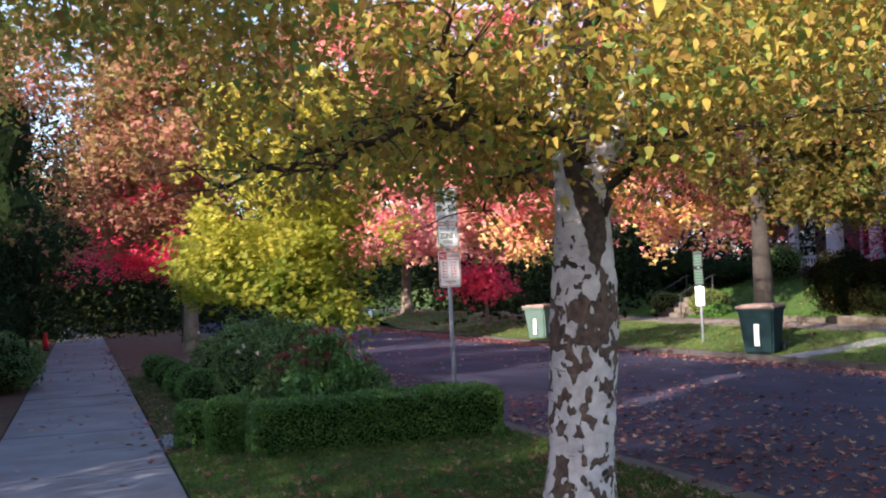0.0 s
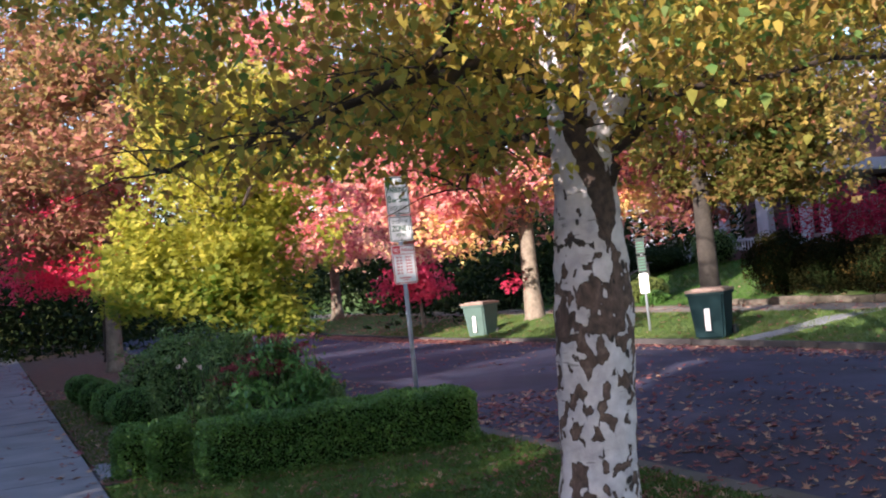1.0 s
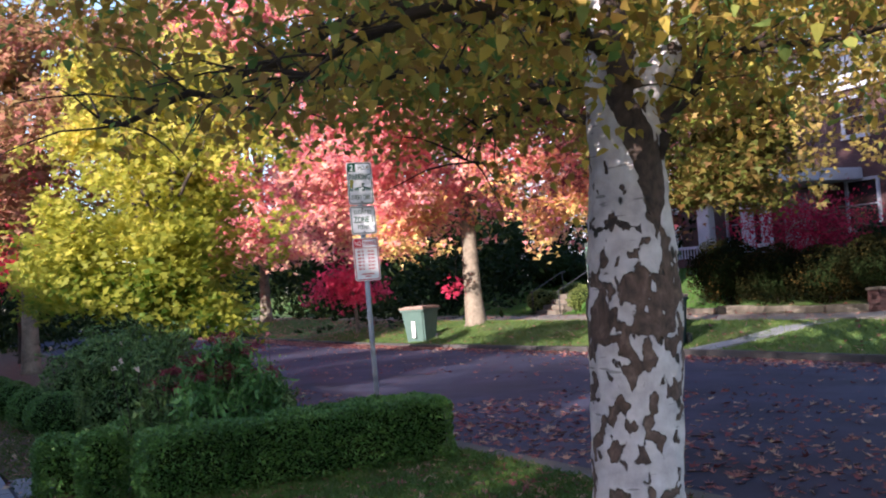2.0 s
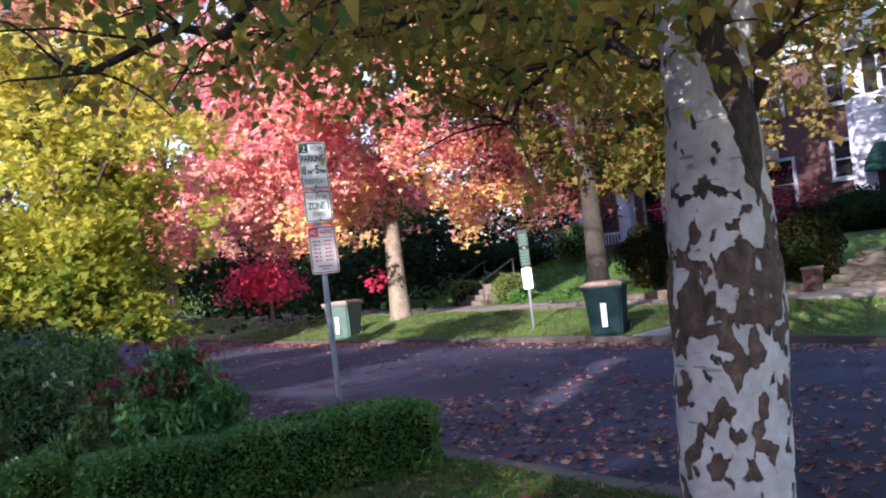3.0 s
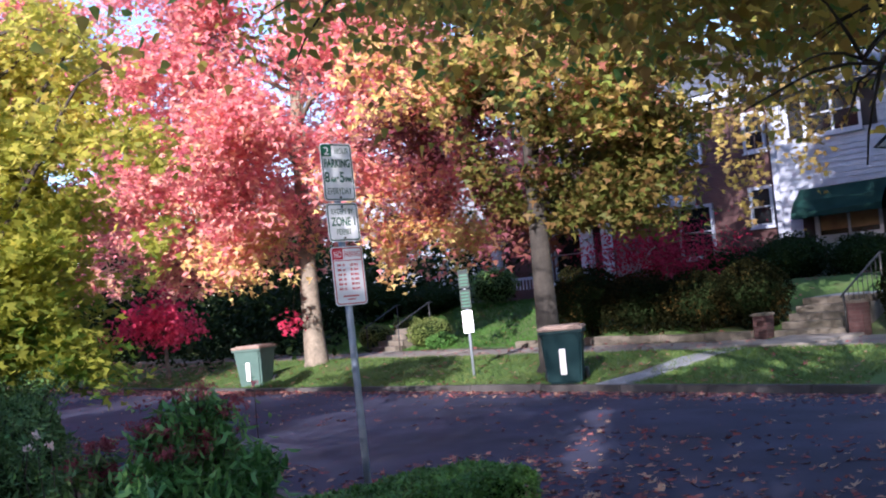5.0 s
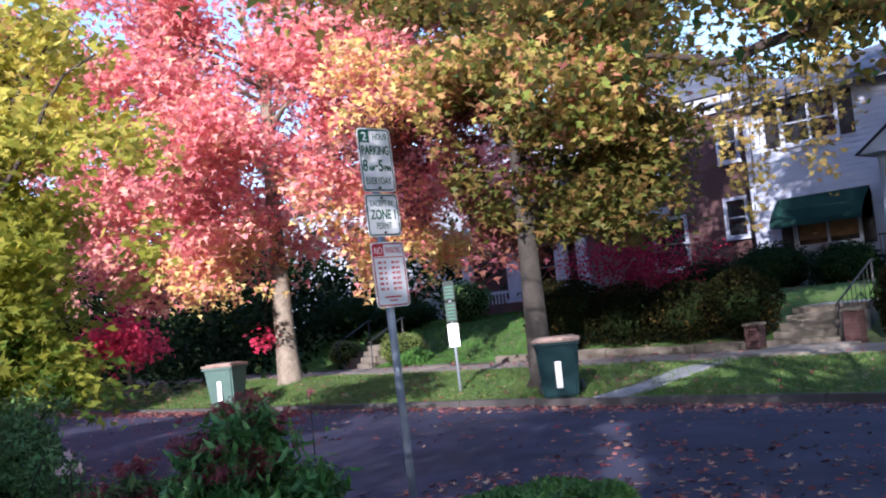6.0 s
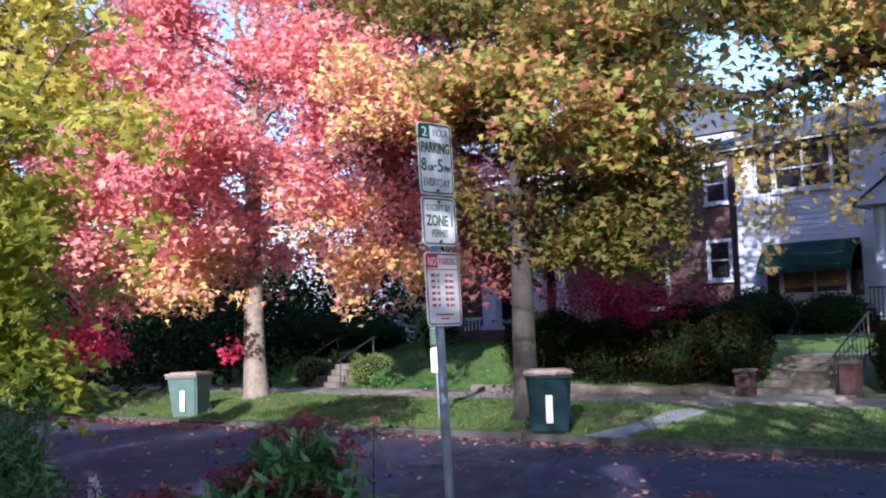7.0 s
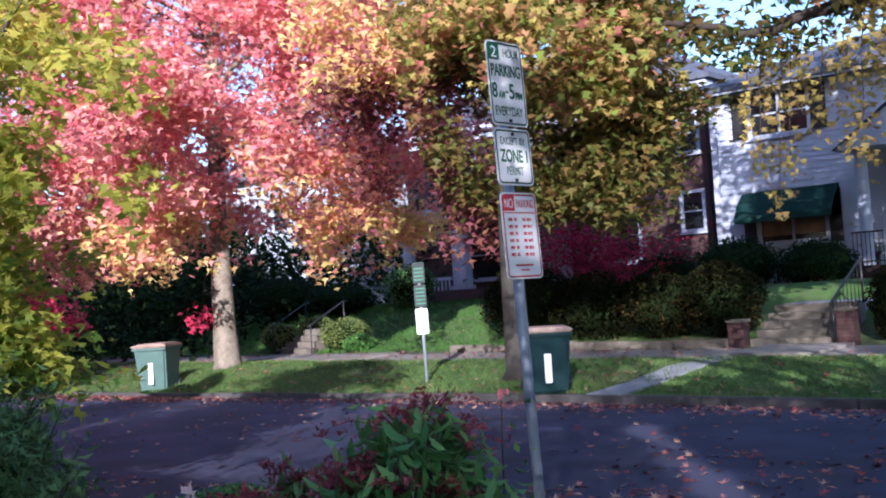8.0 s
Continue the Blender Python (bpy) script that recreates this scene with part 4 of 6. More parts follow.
for i, (x, y, r, h) in enumerate(((0.82, 9.9, 0.36, 0.58), (0.72, 11.4, 0.34, 0.55), (0.64, 13.2, 0.32, 0.52), (0.58, 15.4, 0.32, 0.5), (1.0, 6.75, 0.24, 0.5), (1.45, 6.9, 0.3, 0.5), (2.9, 8.8, 0.42, 0.5), (1.75, 7.2, 0.35, 0.55))):
    shrub("boxwood_ball", (x, y, 0), [(0, 0, h * 0.52, r, r, h * 0.5)], 5000, 0.032, "oval", BOX_LEAF, "rounded dark green boxwood in the planting bed", "rounded boxwood", seed=20 + i, category="shrub", shrink=0.88, shell=0.15)
shrub("leafy_shrub", (1.2, 8.15, 0), [(0, 0, 0.46, 0.42, 0.45, 0.42), (-0.1, 0.2, 0.74, 0.34, 0.36, 0.26)], 5000, 0.08, "slim", SHRUB_LEAF, "leafy dark green shrub in the bed", "bed shrubs", seed=32, stems=9, shoots=14)
shrub("leafy_shrub", (1.75, 9.3, 0), [(0, 0, 0.52, 0.5, 0.55, 0.48), (0.1, 0.2, 0.82, 0.36, 0.4, 0.28)], 6000, 0.08, "slim", SHRUB_LEAF, "broad leafy green shrub in the bed", "bed shrubs", seed=33, stems=9, shoots=14)
shrub("rose_bush", (1.35, 10.9, 0), [(0, 0, 0.55, 0.6, 0.7, 0.48), (0.2, -0.2, 0.9, 0.45, 0.5, 0.28)], 5000, 0.06, "oval", SHRUB_LEAF, "rose bush with a few pale flowers", "bed shrubs", seed=34, stems=9, shoots=16)
shrub("rose_bush", (2.3, 11.6, 0), [(0, 0, 0.6, 0.7, 0.7, 0.55)], 5000, 0.06, "oval", SHRUB_LEAF, "dark green bush below the yellow tree", "bed shrubs", seed=35, stems=9, shoots=16)


def pieris(base, radius, height, whorls, label, seed, green=None):
    """A pieris: stems that end in whorls of drooping glossy leaves, each topped by a red bud plume."""
    rng = np.random.default_rng(seed)
    root = thing("pieris_shrub", pose(*base), label, "shrub", "bed shrubs")
    cen, siz = [], []
    for i in range(whorls):
        a, k = rng.uniform(0, math.tau), math.sqrt(rng.uniform(0.02, 1))
        top = height * (1.0 - 0.5 * k * k) * rng.uniform(0.72, 1.05) if rng.uniform() < 0.75 else height * rng.uniform(0.3, 0.7)
        tip = Vector((math.cos(a) * radius * k, math.sin(a) * radius * k, top))
        part("stem", tube(bmesh.new(), limb_path((tip.x * 0.2, tip.y * 0.2, -0.02), tip, 0.05, rng, 4), [0.012, 0.01, 0.009, 0.007, 0.004], 5), TWIG, root)
        for _ in range(34):
            cen.append(tip + Vector(rng.normal(0, 0.05, 3)) + Vector((0, 0, -0.05)))
            siz.append(rng.uniform(0.07, 0.12))
        if rng.uniform() < 0.5 and tip.z > height * 0.66:
            plume = bmesh.new()
            for _ in range(12):
                out = Vector((rng.normal(0, 0.07), rng.normal(0, 0.07), rng.uniform(0.02, 0.09)))
                path = [tip, tip + out * 0.6 + Vector((0, 0, 0.02)), tip + out + Vector((0, 0, -0.02))]
                tube(plume, path, [0.0015, 0.002, 0.001], 3)
                for q in range(16):
                    at = path[1].lerp(path[2], q / 13) + Vector(rng.normal(0, 0.011, 3))
                    v = [plume.verts.new(at + Vector(rng.normal(0, 0.0085, 3))) for _ in range(3)]
                    plume.faces.new(v)
            part("plume", plume, RED_TIP, root)
    part("leaves", leaf_mesh("leaves", np.array(cen), np.array(siz), "slim", 0.75), green or GLOSSY_LEAF, root)
    return root


GLOSSY_LEAF = foliage("glossy_green_leaves", [(0.04, 0.12, 0.036), (0.095, 0.24, 0.066), (0.2, 0.37, 0.11)], 0.7, 1.5, 0.25, 0.32)
LEAF["slim"] = np.array([(0, 0, 0), (0.14, 0.4, 0.03), (0.1, 0.7, 0.0), (0, 1, -0.12), (-0.1, 0.7, 0.0), (-0.14, 0.4, 0.03)])
pieris((1.82, 6.28, 0), 0.46, 1.2, 120, "pieris shrub with drooping green leaves and red plumes", 31)
pieris((1.35, 6.75, 0), 0.4, 0.85, 40, "lower pieris shrub with dull red plumes", 36, SHRUB_LEAF)
pieris((2.5, 7.5, 0), 0.4, 0.8, 36, "small pieris shrub near the kerb", 37, SHRUB_LEAF)
PETAL = foliage("rose_petals", [(0.75, 0.5, 0.5), (0.85, 0.66, 0.64), (0.9, 0.8, 0.76)], 0.6, 2.0, 0.4)
PINK_PETAL = foliage("pink_petals", [(0.75, 0.25, 0.3), (0.85, 0.4, 0.42)], 0.6, 2.0, 0.4)


def rose(base, tip, material, label, seed, size=0.045):
    """One garden rose on its own cane: cane, leaves, cupped petals."""
    rng = np.random.default_rng(seed)
    root = thing("rose", pose(*base), label, "flower", "garden roses")
    top = Vector(tip) - Vector(base)
    path = limb_path((0, 0, -0.02), top, 0.06, rng, 5)
    part("cane", tube(bmesh.new(), path, [0.005, 0.0045, 0.004, 0.004, 0.003, 0.003], 5), TWIG, root)
    pl = np.array([p + Vector(rng.normal(0, 0.06, 3)) for p in path[2:] for _ in range(5)])
    part("leaves", leaf_mesh("leaves", pl, rng.uniform(0.03, 0.05, len(pl)), "oval", 0.4), BOX_LEAF, root)
    pc = np.array([top + Vector(rng.normal(0, size * 0.22, 3)) for _ in range(22)])
    part("blossom", leaf_mesh("blossom", pc, rng.uniform(0.45, 0.75, 22) * size, "oval", -0.9), material, root, "full pale blossom")
    return root


for i, (x, y, z, m_) in enumerate(((0.82, 6.16, 1.0, PETAL), (0.9, 6.25, 1.05, PETAL), (1.11, 6.64, 0.94, PETAL), (1.05, 8.5, 0.98, PETAL), (1.5, 9.4, 1.1, PETAL), (0.9, 10.9, 1.05, PETAL), (2.21, 6.18, 1.17, PINK_PETAL))):
    rose((x + 0.1, y + 0.12, 0), (x, y, z), m_, "pale pink rose on a thin cane in the bed", 140 + i)


# ---- houses across the street ----
def window_unit(parent, x, y0, y1, z0, z1, name="window", mullions=1, rails=1, trim=0.1):
    """A window in a wall that faces -x: frame, glass, sash bars and sill."""
    root = new(name)
    root.parent = parent
    bm = bmesh.new()
    for a in ((x - 0.05, x + 0.06, y0 - trim, y0, z0 - trim, z1 + trim), (x - 0.05, x + 0.06, y1, y1 + trim, z0 - trim, z1 + trim),
              (x - 0.05, x + 0.06, y0, y1, z1, z1 + trim), (x - 0.05, x + 0.06, y0, y1, z0 - trim, z0)):
        box(bm, *a)
    frame_ob = part("frame", bm, WHITE, root)
    bm = bmesh.new()
    for i in range(1, mullions + 1):
        y = y0 + (y1 - y0) * i / (mullions + 1)
        box(bm, x - 0.02, x + 0.03, y - 0.03, y + 0.03, z0, z1)
    for i in range(1, rails + 1):
        z = z0 + (z1 - z0) * i / (rails + 1)
        box(bm, x - 0.015, x + 0.028, y0, y1, z - 0.022, z + 0.022)
    part("sash_bars", bm, WHITE, root)
    part("pane", boxed(x + 0.03, x + 0.045, y0, y1, z0, z1), GLASS, root)
    part("sill", boxed(x - 0.1, x + 0.0, y0 - trim - 0.03, y1 + trim + 0.03, z0 - trim - 0.05, z0 - trim), WHITE, root)
    return root


def hip_roof(x0, x1, y0, y1, z, rise, over=0.55, thick=0.16):
    bm = bmesh.new()
    a, b, c, d = x0 - over, x1 + over, y0 - over, y1 + over
    w = (b - a) / 2
    inset = min(w, (d - c) / 2)
    ridge = [((a + b) / 2, c + inset, z + rise), ((a + b) / 2, d - inset, z + rise)]
    low = [bm.verts.new(p) for p in ((a, c, z - thick), (b, c, z - thick), (b, d, z - thick), (a, d, z - thick))]
    mid = [bm.verts.new(p) for p in ((a, c, z), (b, c, z), (b, d, z), (a, d, z))]
    top = [bm.verts.new(p) for p in ridge]
    for i in range(4):
        bm.faces.new((low[i], low[(i + 1) % 4], mid[(i + 1) % 4], mid[i]))
    bm.faces.new(list(reversed(low)))
    bm.faces.new((mid[0], mid[1], top[0]))
    bm.faces.new((mid[1], mid[2], top[1], top[0]))
    bm.faces.new((mid[2], mid[3], top[1]))
    bm.faces.new((mid[3], mid[0], top[0], top[1]))
    return bm


def wall_with_holes(x0, x1, y0, y1, z0, z1, holes):
    """A wall that faces -x, cut round its openings (y0, y1, z0, z1)."""
    bm = bmesh.new()
    ys = sorted({y0, y1, *[h[0] for h in holes], *[h[1] for h in holes]})
    for a, b in zip(ys, ys[1:]):
        cut = sorted([(h[2], h[3]) for h in holes if h[0] <= a + 1e-6 and h[1] >= b - 1e-6])
        z = z0
        for lo, hi in cut:
            if lo > z:
                box(bm, x0, x1, a, b, z, lo)
            z = hi
        if z1 > z:
            box(bm, x0, x1, a, b, z, z1)
    return bm


white_house = thing("white_house", pose(0, 0, 0), "two-storey white clapboard house with a green awning", "house", "houses")
WX, WY0, WY1 = 26.05, 4.5, 16.55
holes = [(13.82, 15.36, 5.25, 6.35), (13.55, 15.3, 2.36, 3.3), (9.4, 10.8, 5.25, 6.35), (11.1, 12.0, 1.5, 3.6)]
part("wall", wall_with_holes(WX + 0.03, WX + 0.25, WY0, WY1, 0.9, 6.5, holes), WHITE, white_house)
part("side_wall", boxed(WX + 0.25, WX + 9, WY1 - 0.25, WY1, 0.9, 6.5), WHITE, white_house)
part("side_wall", boxed(WX + 0.25, WX + 9, WY0, WY0 + 0.25, 0.9, 6.5), WHITE, white_house)
part("back_wall", boxed(WX + 8.8, WX + 9, WY0 + 0.25, WY1 - 0.25, 0.9, 6.5), WHITE, white_house)
part("roof", hip_roof(WX, WX + 9, WY0, WY1, 6.68, 1.9), ROOF, white_house)
part("eave_board", boxed(WX - 0.5, WX - 0.44, WY0 - 0.5, WY1 + 0.5, 6.45, 6.515), WHITE, white_house)
part("corner_board", boxed(WX - 0.035, WX + 0.02, WY1 - 0.16, WY1 + 0.02, 1.2, 6.5), WHITE, white_house)
z = 1.35
while z < 6.4:
    cuts = sorted([(h[0] - 0.1, h[1] + 0.1) for h in holes if h[2] - 0.12 < z + 0.075 < h[3] + 0.12])
    y = WY0
    runs = []
    for a, b in cuts:
        runs.append((y, a))
        y = b
    runs.append((y, WY1 - 0.165))
    for a, b in runs:
        if b - a > 0.05:
            bm = bmesh.new()
            v = [bm.verts.new(p) for p in ((WX + 0.025, a, z), (WX - 0.02, a, z), (WX + 0.008, a, z + 0.152), (WX + 0.025, a, z + 0.152), (WX + 0.025, b, z), (WX - 0.02, b, z), (WX + 0.008, b, z + 0.152), (WX + 0.025, b, z + 0.152))]
            for f in ((0, 1, 2, 3), (7, 6, 5, 4), (1, 5, 6, 2), (0, 4, 5, 1), (3, 2, 6, 7)):
                bm.faces.new([v[k] for k in f])
            part("board", bm, WHITE, white_house)
    z += 0.15
window_unit(white_house, WX, 13.82, 15.36, 5.25, 6.35, mullions=1, rails=1)
window_unit(white_house, WX, 9.4, 10.8, 5.25, 6.35, mullions=1, rails=1)
window_unit(white_house, WX, 13.55, 15.3, 2.36, 3.3, mullions=1, rails=0)
for y0, y1 in ((13.58, 14.38), (14.48, 15.27)):
    part("blind", boxed(WX + 0.01, WX + 0.028, y0, y1, 2.5, 3.28, bevel=0.004), BLIND, white_house, "tan slatted blind behind the window")
for y in (15.47, 13.3, 10.93, 8.85):
    sh = part("shutter", boxed(WX - 0.06, WX - 0.03, y, y + 0.42, 5.2, 6.4, bevel=0.008), BLACK, white_house, "black louvred shutter")
for y in (15.42, 13.1):
    part("shutter", boxed(WX - 0.06, WX - 0.03, y, y + 0.34, 2.22, 3.6, bevel=0.008), BLACK, white_house, "black louvred shutter")
bm = bmesh.new()
aw = [(WX - 0.065, 3.72), (WX - 0.5, 3.36), (WX - 0.72, 3.04), (WX - 0.74, 2.88)]
for a, b in zip(aw, aw[1:]):
    v = [bm.verts.new(p) for p in ((a[0], 13.12, a[1]), (b[0], 13.12, b[1]), (b[0], 15.74, b[1]), (a[0], 15.74, a[1]))]
    bm.faces.new(v)
for y in (13.12, 15.74):
    v = [bm.verts.new((p[0], y, p[1])) for p in aw] + [bm.verts.new((WX - 0.065, y, 2.88))]
    bm.faces.new(v)
bmesh.ops.solidify(bm, geom=bm.faces[:], thickness=0.012)
part("awning", bm, AWNING, white_house, "dark green canvas awning")
# entrance porch with its gable
part("porch_floor", boxed(WX - 1.75, WX + 0.0, 9.4, 12.45, 0.9, 1.55, bevel=0.02), BRICK_RED, white_house, "red brick porch floor")
for i in range(4):
    part("porch_step", boxed(WX - 2.75 + i * 0.25, WX - 1.75, 10.2, 11.6, 0.8, 0.95 + i * 0.15, bevel=0.015), BRICK_RED, white_house)
porch_railing = thing("porch_railing", pose(WX - 1.6, 11.65, 1.55), "black iron railing on the white house's porch", "railing", "iron railings")
part("top_rail", boxed(-0.02, 0.02, 0.0, 0.75, 0.78, 0.82, bevel=0.006), BLACK, porch_railing)
part("bottom_rail", boxed(-0.015, 0.015, 0.0, 0.75, 0.08, 0.11, bevel=0.005), BLACK, porch_railing)
for i in range(8):
    part("baluster", tube(bmesh.new(), [(0, 0.02 + i * 0.1, 0.0), (0, 0.02 + i * 0.1, 0.79)], [0.011, 0.011], 6), BLACK, porch_railing)
flower_pot = thing("flower_pot", pose(WX - 0.45, 12.3, 1.55), "terracotta flower pot with a small plant on the porch", "plant pot")
part("pot", tube(bmesh.new(), [(0, 0, 0), (0, 0, 0.25), (0, 0, 0.26), (0, 0, 0.33)], [0.13, 0.19, 0.22, 0.22], 16), BRICK_RED, flower_pot)
part("plant", leaf_mesh("plant", np.array([0, 0, 0.45]) + np.random.default_rng(8).normal(0, 1, (260, 3)) * (0.13, 0.13, 0.1), np.full(260, 0.07), "oval", 0.2), SHRUB_LEAF, flower_pot)
for y in (12.1, 9.75):
    part("porch_column", tube(bmesh.new(), [(WX - 1.4, y, 1.2), (WX - 1.4, y, 1.35), (WX - 1.4, y, 4.2), (WX - 1.4, y, 4.3)], [0.2, 0.16, 0.14, 0.2], 16), WHITE, white_house)
bm = bmesh.new()
v = [bm.verts.new(p) for p in ((WX - 1.9, 12.5, 4.35), (WX - 1.9, 9.3, 4.35), (WX - 1.9, 10.9, 5.5), (WX, 12.5, 4.35), (WX, 9.3, 4.35), (WX, 10.9, 5.5))]
for f in ((0, 1, 2), (0, 2, 5, 3), (2, 1, 4, 5), (1, 0, 3, 4)):
    bm.faces.new([v[k] for k in f])
part("porch_gable", bm, WHITE, white_house)
bm = bmesh.new()
for a, b in (((12.58, 4.34), (10.9, 5.56)), ((9.22, 4.34), (10.9, 5.56))):
    v = [bm.verts.new(p) for p in ((WX - 2.0, a[0], a[1]), (WX - 2.0, b[0], b[1]), (WX, b[0], b[1]), (WX, a[0], a[1]))]
    bm.faces.new(v)
bmesh.ops.solidify(bm, geom=bm.faces[:], thickness=-0.09)
part("porch_roof", bm, ROOF, white_house)
part("front_door", boxed(WX + 0.05, WX + 0.1, 11.1, 12.0, 1.5, 3.6, bevel=0.01), BLACK, white_house, "dark front door in the porch")

brick_house = thing("brick_house", pose(0, 0, 0), "dark red brick house with a white-columned porch", "house", "houses")
BX, BY0, BY1 = 28.1, 17.7, 30.0
holes = [(17.95, 18.6, 3.0, 4.1), (18.0, 18.6, 5.4, 6.5), (20.4, 21.3, 5.4, 6.6), (24.2, 25.3, 5.4, 6.6), (26.6, 27.4, 5.4, 6.6), (22.8, 24.4, 1.7, 3.8), (25.5, 27.2, 2.0, 3.6), (20.2, 21.4, 2.2, 3.8)]
part("wall", wall_with_holes(BX + 0.03, BX + 0.25, BY0, BY1, 0.9, 7.2, holes), BRICK_DARK, brick_house)
part("side_wall", boxed(BX + 0.25, BX + 9, BY0, BY0 + 0.25, 0.9, 7.2), BRICK_DARK, brick_house)
part("side_wall", boxed(BX + 0.25, BX + 9, BY1 - 0.25, BY1, 0.9, 7.2), BRICK_DARK, brick_house)
part("back_wall", boxed(BX + 8.8, BX + 9, BY0 + 0.25, BY1 - 0.25, 0.9, 7.2), BRICK_DARK, brick_house)
part("roof", hip_roof(BX, BX + 9, BY0, BY1, 7.62, 2.6, 0.45), ROOF, brick_house)
part("cornice", boxed(BX - 0.35, BX + 0.2, BY0 - 0.3, BY1 + 0.3, 7.2, 7.45, bevel=0.03), WHITE, brick_house)
part("cornice_band", boxed(BX - 0.1, BX + 0.025, BY0 - 0.05, BY1 + 0.05, 6.95, 7.1), WHITE, brick_house)
for h in holes[:5] + holes[6:]:
    window_unit(brick_house, BX, *h, mullions=0, rails=1)
part("front_door", boxed(BX + 0.05, BX + 0.1, 22.8, 24.4, 1.7, 3.8, bevel=0.01), WHITE, brick_house, "white front door under the porch")
PX = 24.6
part("porch_deck", boxed(PX - 0.3, BX, 20.9, 27.4, 1.1, 1.62, bevel=0.02), BRICK_DARK, brick_house)
part("porch_roof", boxed(PX - 0.45, BX, 20.7, 27.6, 3.85, 4.25, bevel=0.03), WHITE, brick_house)
part("porch_fascia", boxed(PX - 0.2, PX, 20.9, 27.4, 3.5, 3.845), BRICK_DARK, brick_house)
for y, w in ((24.65, 0.3), (22.65, 0.22), (21.8, 0.18), (26.9, 0.2)):
    bm = boxed(PX - w / 2, PX + w / 2, y - w, y + w, 1.75, 3.42, bevel=0.02)
    box(bm, PX - w / 2 - 0.05, PX + w / 2 + 0.05, y - w - 0.05, y + w + 0.05, 1.622, 1.75, bevel=0.01)
    box(bm, PX - w / 2 - 0.04, PX + w / 2 + 0.04, y - w - 0.04, y + w + 0.04, 3.42, 3.495, bevel=0.01)
    part("porch_column", bm, WHITE, brick_house, "white porch column")
part("porch_rail", boxed(PX - 0.05, PX + 0.05, 25.1, 26.6, 1.95, 2.05, bevel=0.01), WHITE, brick_house, "white porch rail")
for i in range(9):
    part("baluster", boxed(PX - 0.02, PX + 0.02, 25.2 + i * 0.16, 25.24 + i * 0.16, 1.622, 1.948), WHITE, brick_house)


grey_house = thing("grey_house", pose(0, 0, 0), "pale grey clapboard house behind the pink tree", "house", "houses")
GREY = surface("pale_grey_paint", (0.3, 0.32, 0.38), (0.42, 0.44, 0.5), 2.0, 70.0, 0.6, 0.12, 0.004, stain=(0.26, 0.28, 0.33), stain_scale=0.9)
GX, GY0, GY1 = 30.0, 35.5, 45.5
holes = [(36.6, 37.5, 4.9, 6.2), (39.0, 40.0, 4.9, 6.2), (42.0, 43.2, 4.9, 6.2), (36.6, 38.0, 1.9, 3.5), (41.0, 43.0, 1.9, 3.5)]
part("wall", wall_with_holes(GX + 0.03, GX + 0.25, GY0, GY1, 0.9, 7.3, holes), GREY, grey_house)
for y in (GY0, GY1 - 0.25):
    part("side_wall", boxed(GX + 0.25, GX + 9, y, y + 0.25, 0.9, 7.3), GREY, grey_house)
part("back_wall", boxed(GX + 8.8, GX + 9, GY0 + 0.25, GY1 - 0.25, 0.9, 7.3), GREY, grey_house)
part("roof", hip_roof(GX, GX + 9, GY0, GY1, 7.48, 2.8), ROOF, grey_house)
for h in holes:
    window_unit(grey_house, GX, *h, mullions=0, rails=1)


# ---- far yards: low wall, steps, railing, hedges ----
wall_low = tagged(new("retaining_wall"), "low weathered concrete wall below the far hedge", kind="structure")
for i in range(6):
    part("block", boxed(18.32, 18.55, 12.9 + i * 1.2, 12.9 + (i + 1) * 1.2 - 0.012, -0.1, 0.26 + 0.02 * RNG.normal(), bevel=0.025), STONE, wall_low)


def steps_of(name, x, y0, y1, z, count, rise, run, material, label):
    root = tagged(new(name), label, kind="structure")
    for i in range(count):
        part("step", boxed(x + i * run, x + (i + 1) * run + 0.1, y0, y1, z - 0.2 + i * rise * 0.6, z + (i + 1) * rise, bevel=0.02), material, root)
    return root


steps_of("stairs_white_house", 18.5, 10.8, 12.5, 0.11, 5, 0.15, 0.32, STONE, "worn concrete steps up to the white house's path")
steps_of("stairs_yard", 18.4, 25.3, 26.6, 0.1, 4, 0.16, 0.34, STONE, "old pale stone steps up the grass bank")
path_house = tagged(part("path_house", boxed(20.1, 24.4, 10.9, 12.4, 0.5, 0.87, bevel=0.01), CONCRETE, None, "concrete path to the white house"), kind="structure")
for y, h in ((12.72, 0.5), (10.58, 0.66)):
    pier = thing("brick_pier", pose(18.5, y, 0.09), "low red brick pier beside the steps", "pier", "brick piers")
    part("body", boxed(-0.16, 0.16, -0.16, 0.16, 0, h, bevel=0.01), BRICK_RED, pier)
    part("cap", boxed(-0.19, 0.19, -0.19, 0.19, h, h + 0.06, bevel=0.015), STONE, pier)
railing = thing("stair_railing", pose(18.35, 10.78, 0.1), "black iron handrail beside the concrete steps", "railing", "iron railings")
part("post", tube(bmesh.new(), [(0, 0, 0), (0, 0, 0.85)], [0.022, 0.022], 8), BLACK, railing)
part("post", tube(bmesh.new(), [(1.7, 0, 0.72), (1.7, 0, 1.6)], [0.022, 0.022], 8), BLACK, railing)
part("handrail", tube(bmesh.new(), [(-0.12, 0, 0.78), (0, 0, 0.85), (1.7, 0, 1.6), (1.85, 0, 1.6)], [0.022] * 4, 8), BLACK, railing)
for i in range(1, 8):
    part("baluster", tube(bmesh.new(), [(i * 0.21, 0, 0.1 + i * 0.09), (i * 0.21, 0, 0.84 + i * 0.093)], [0.009, 0.009], 6), BLACK, railing)

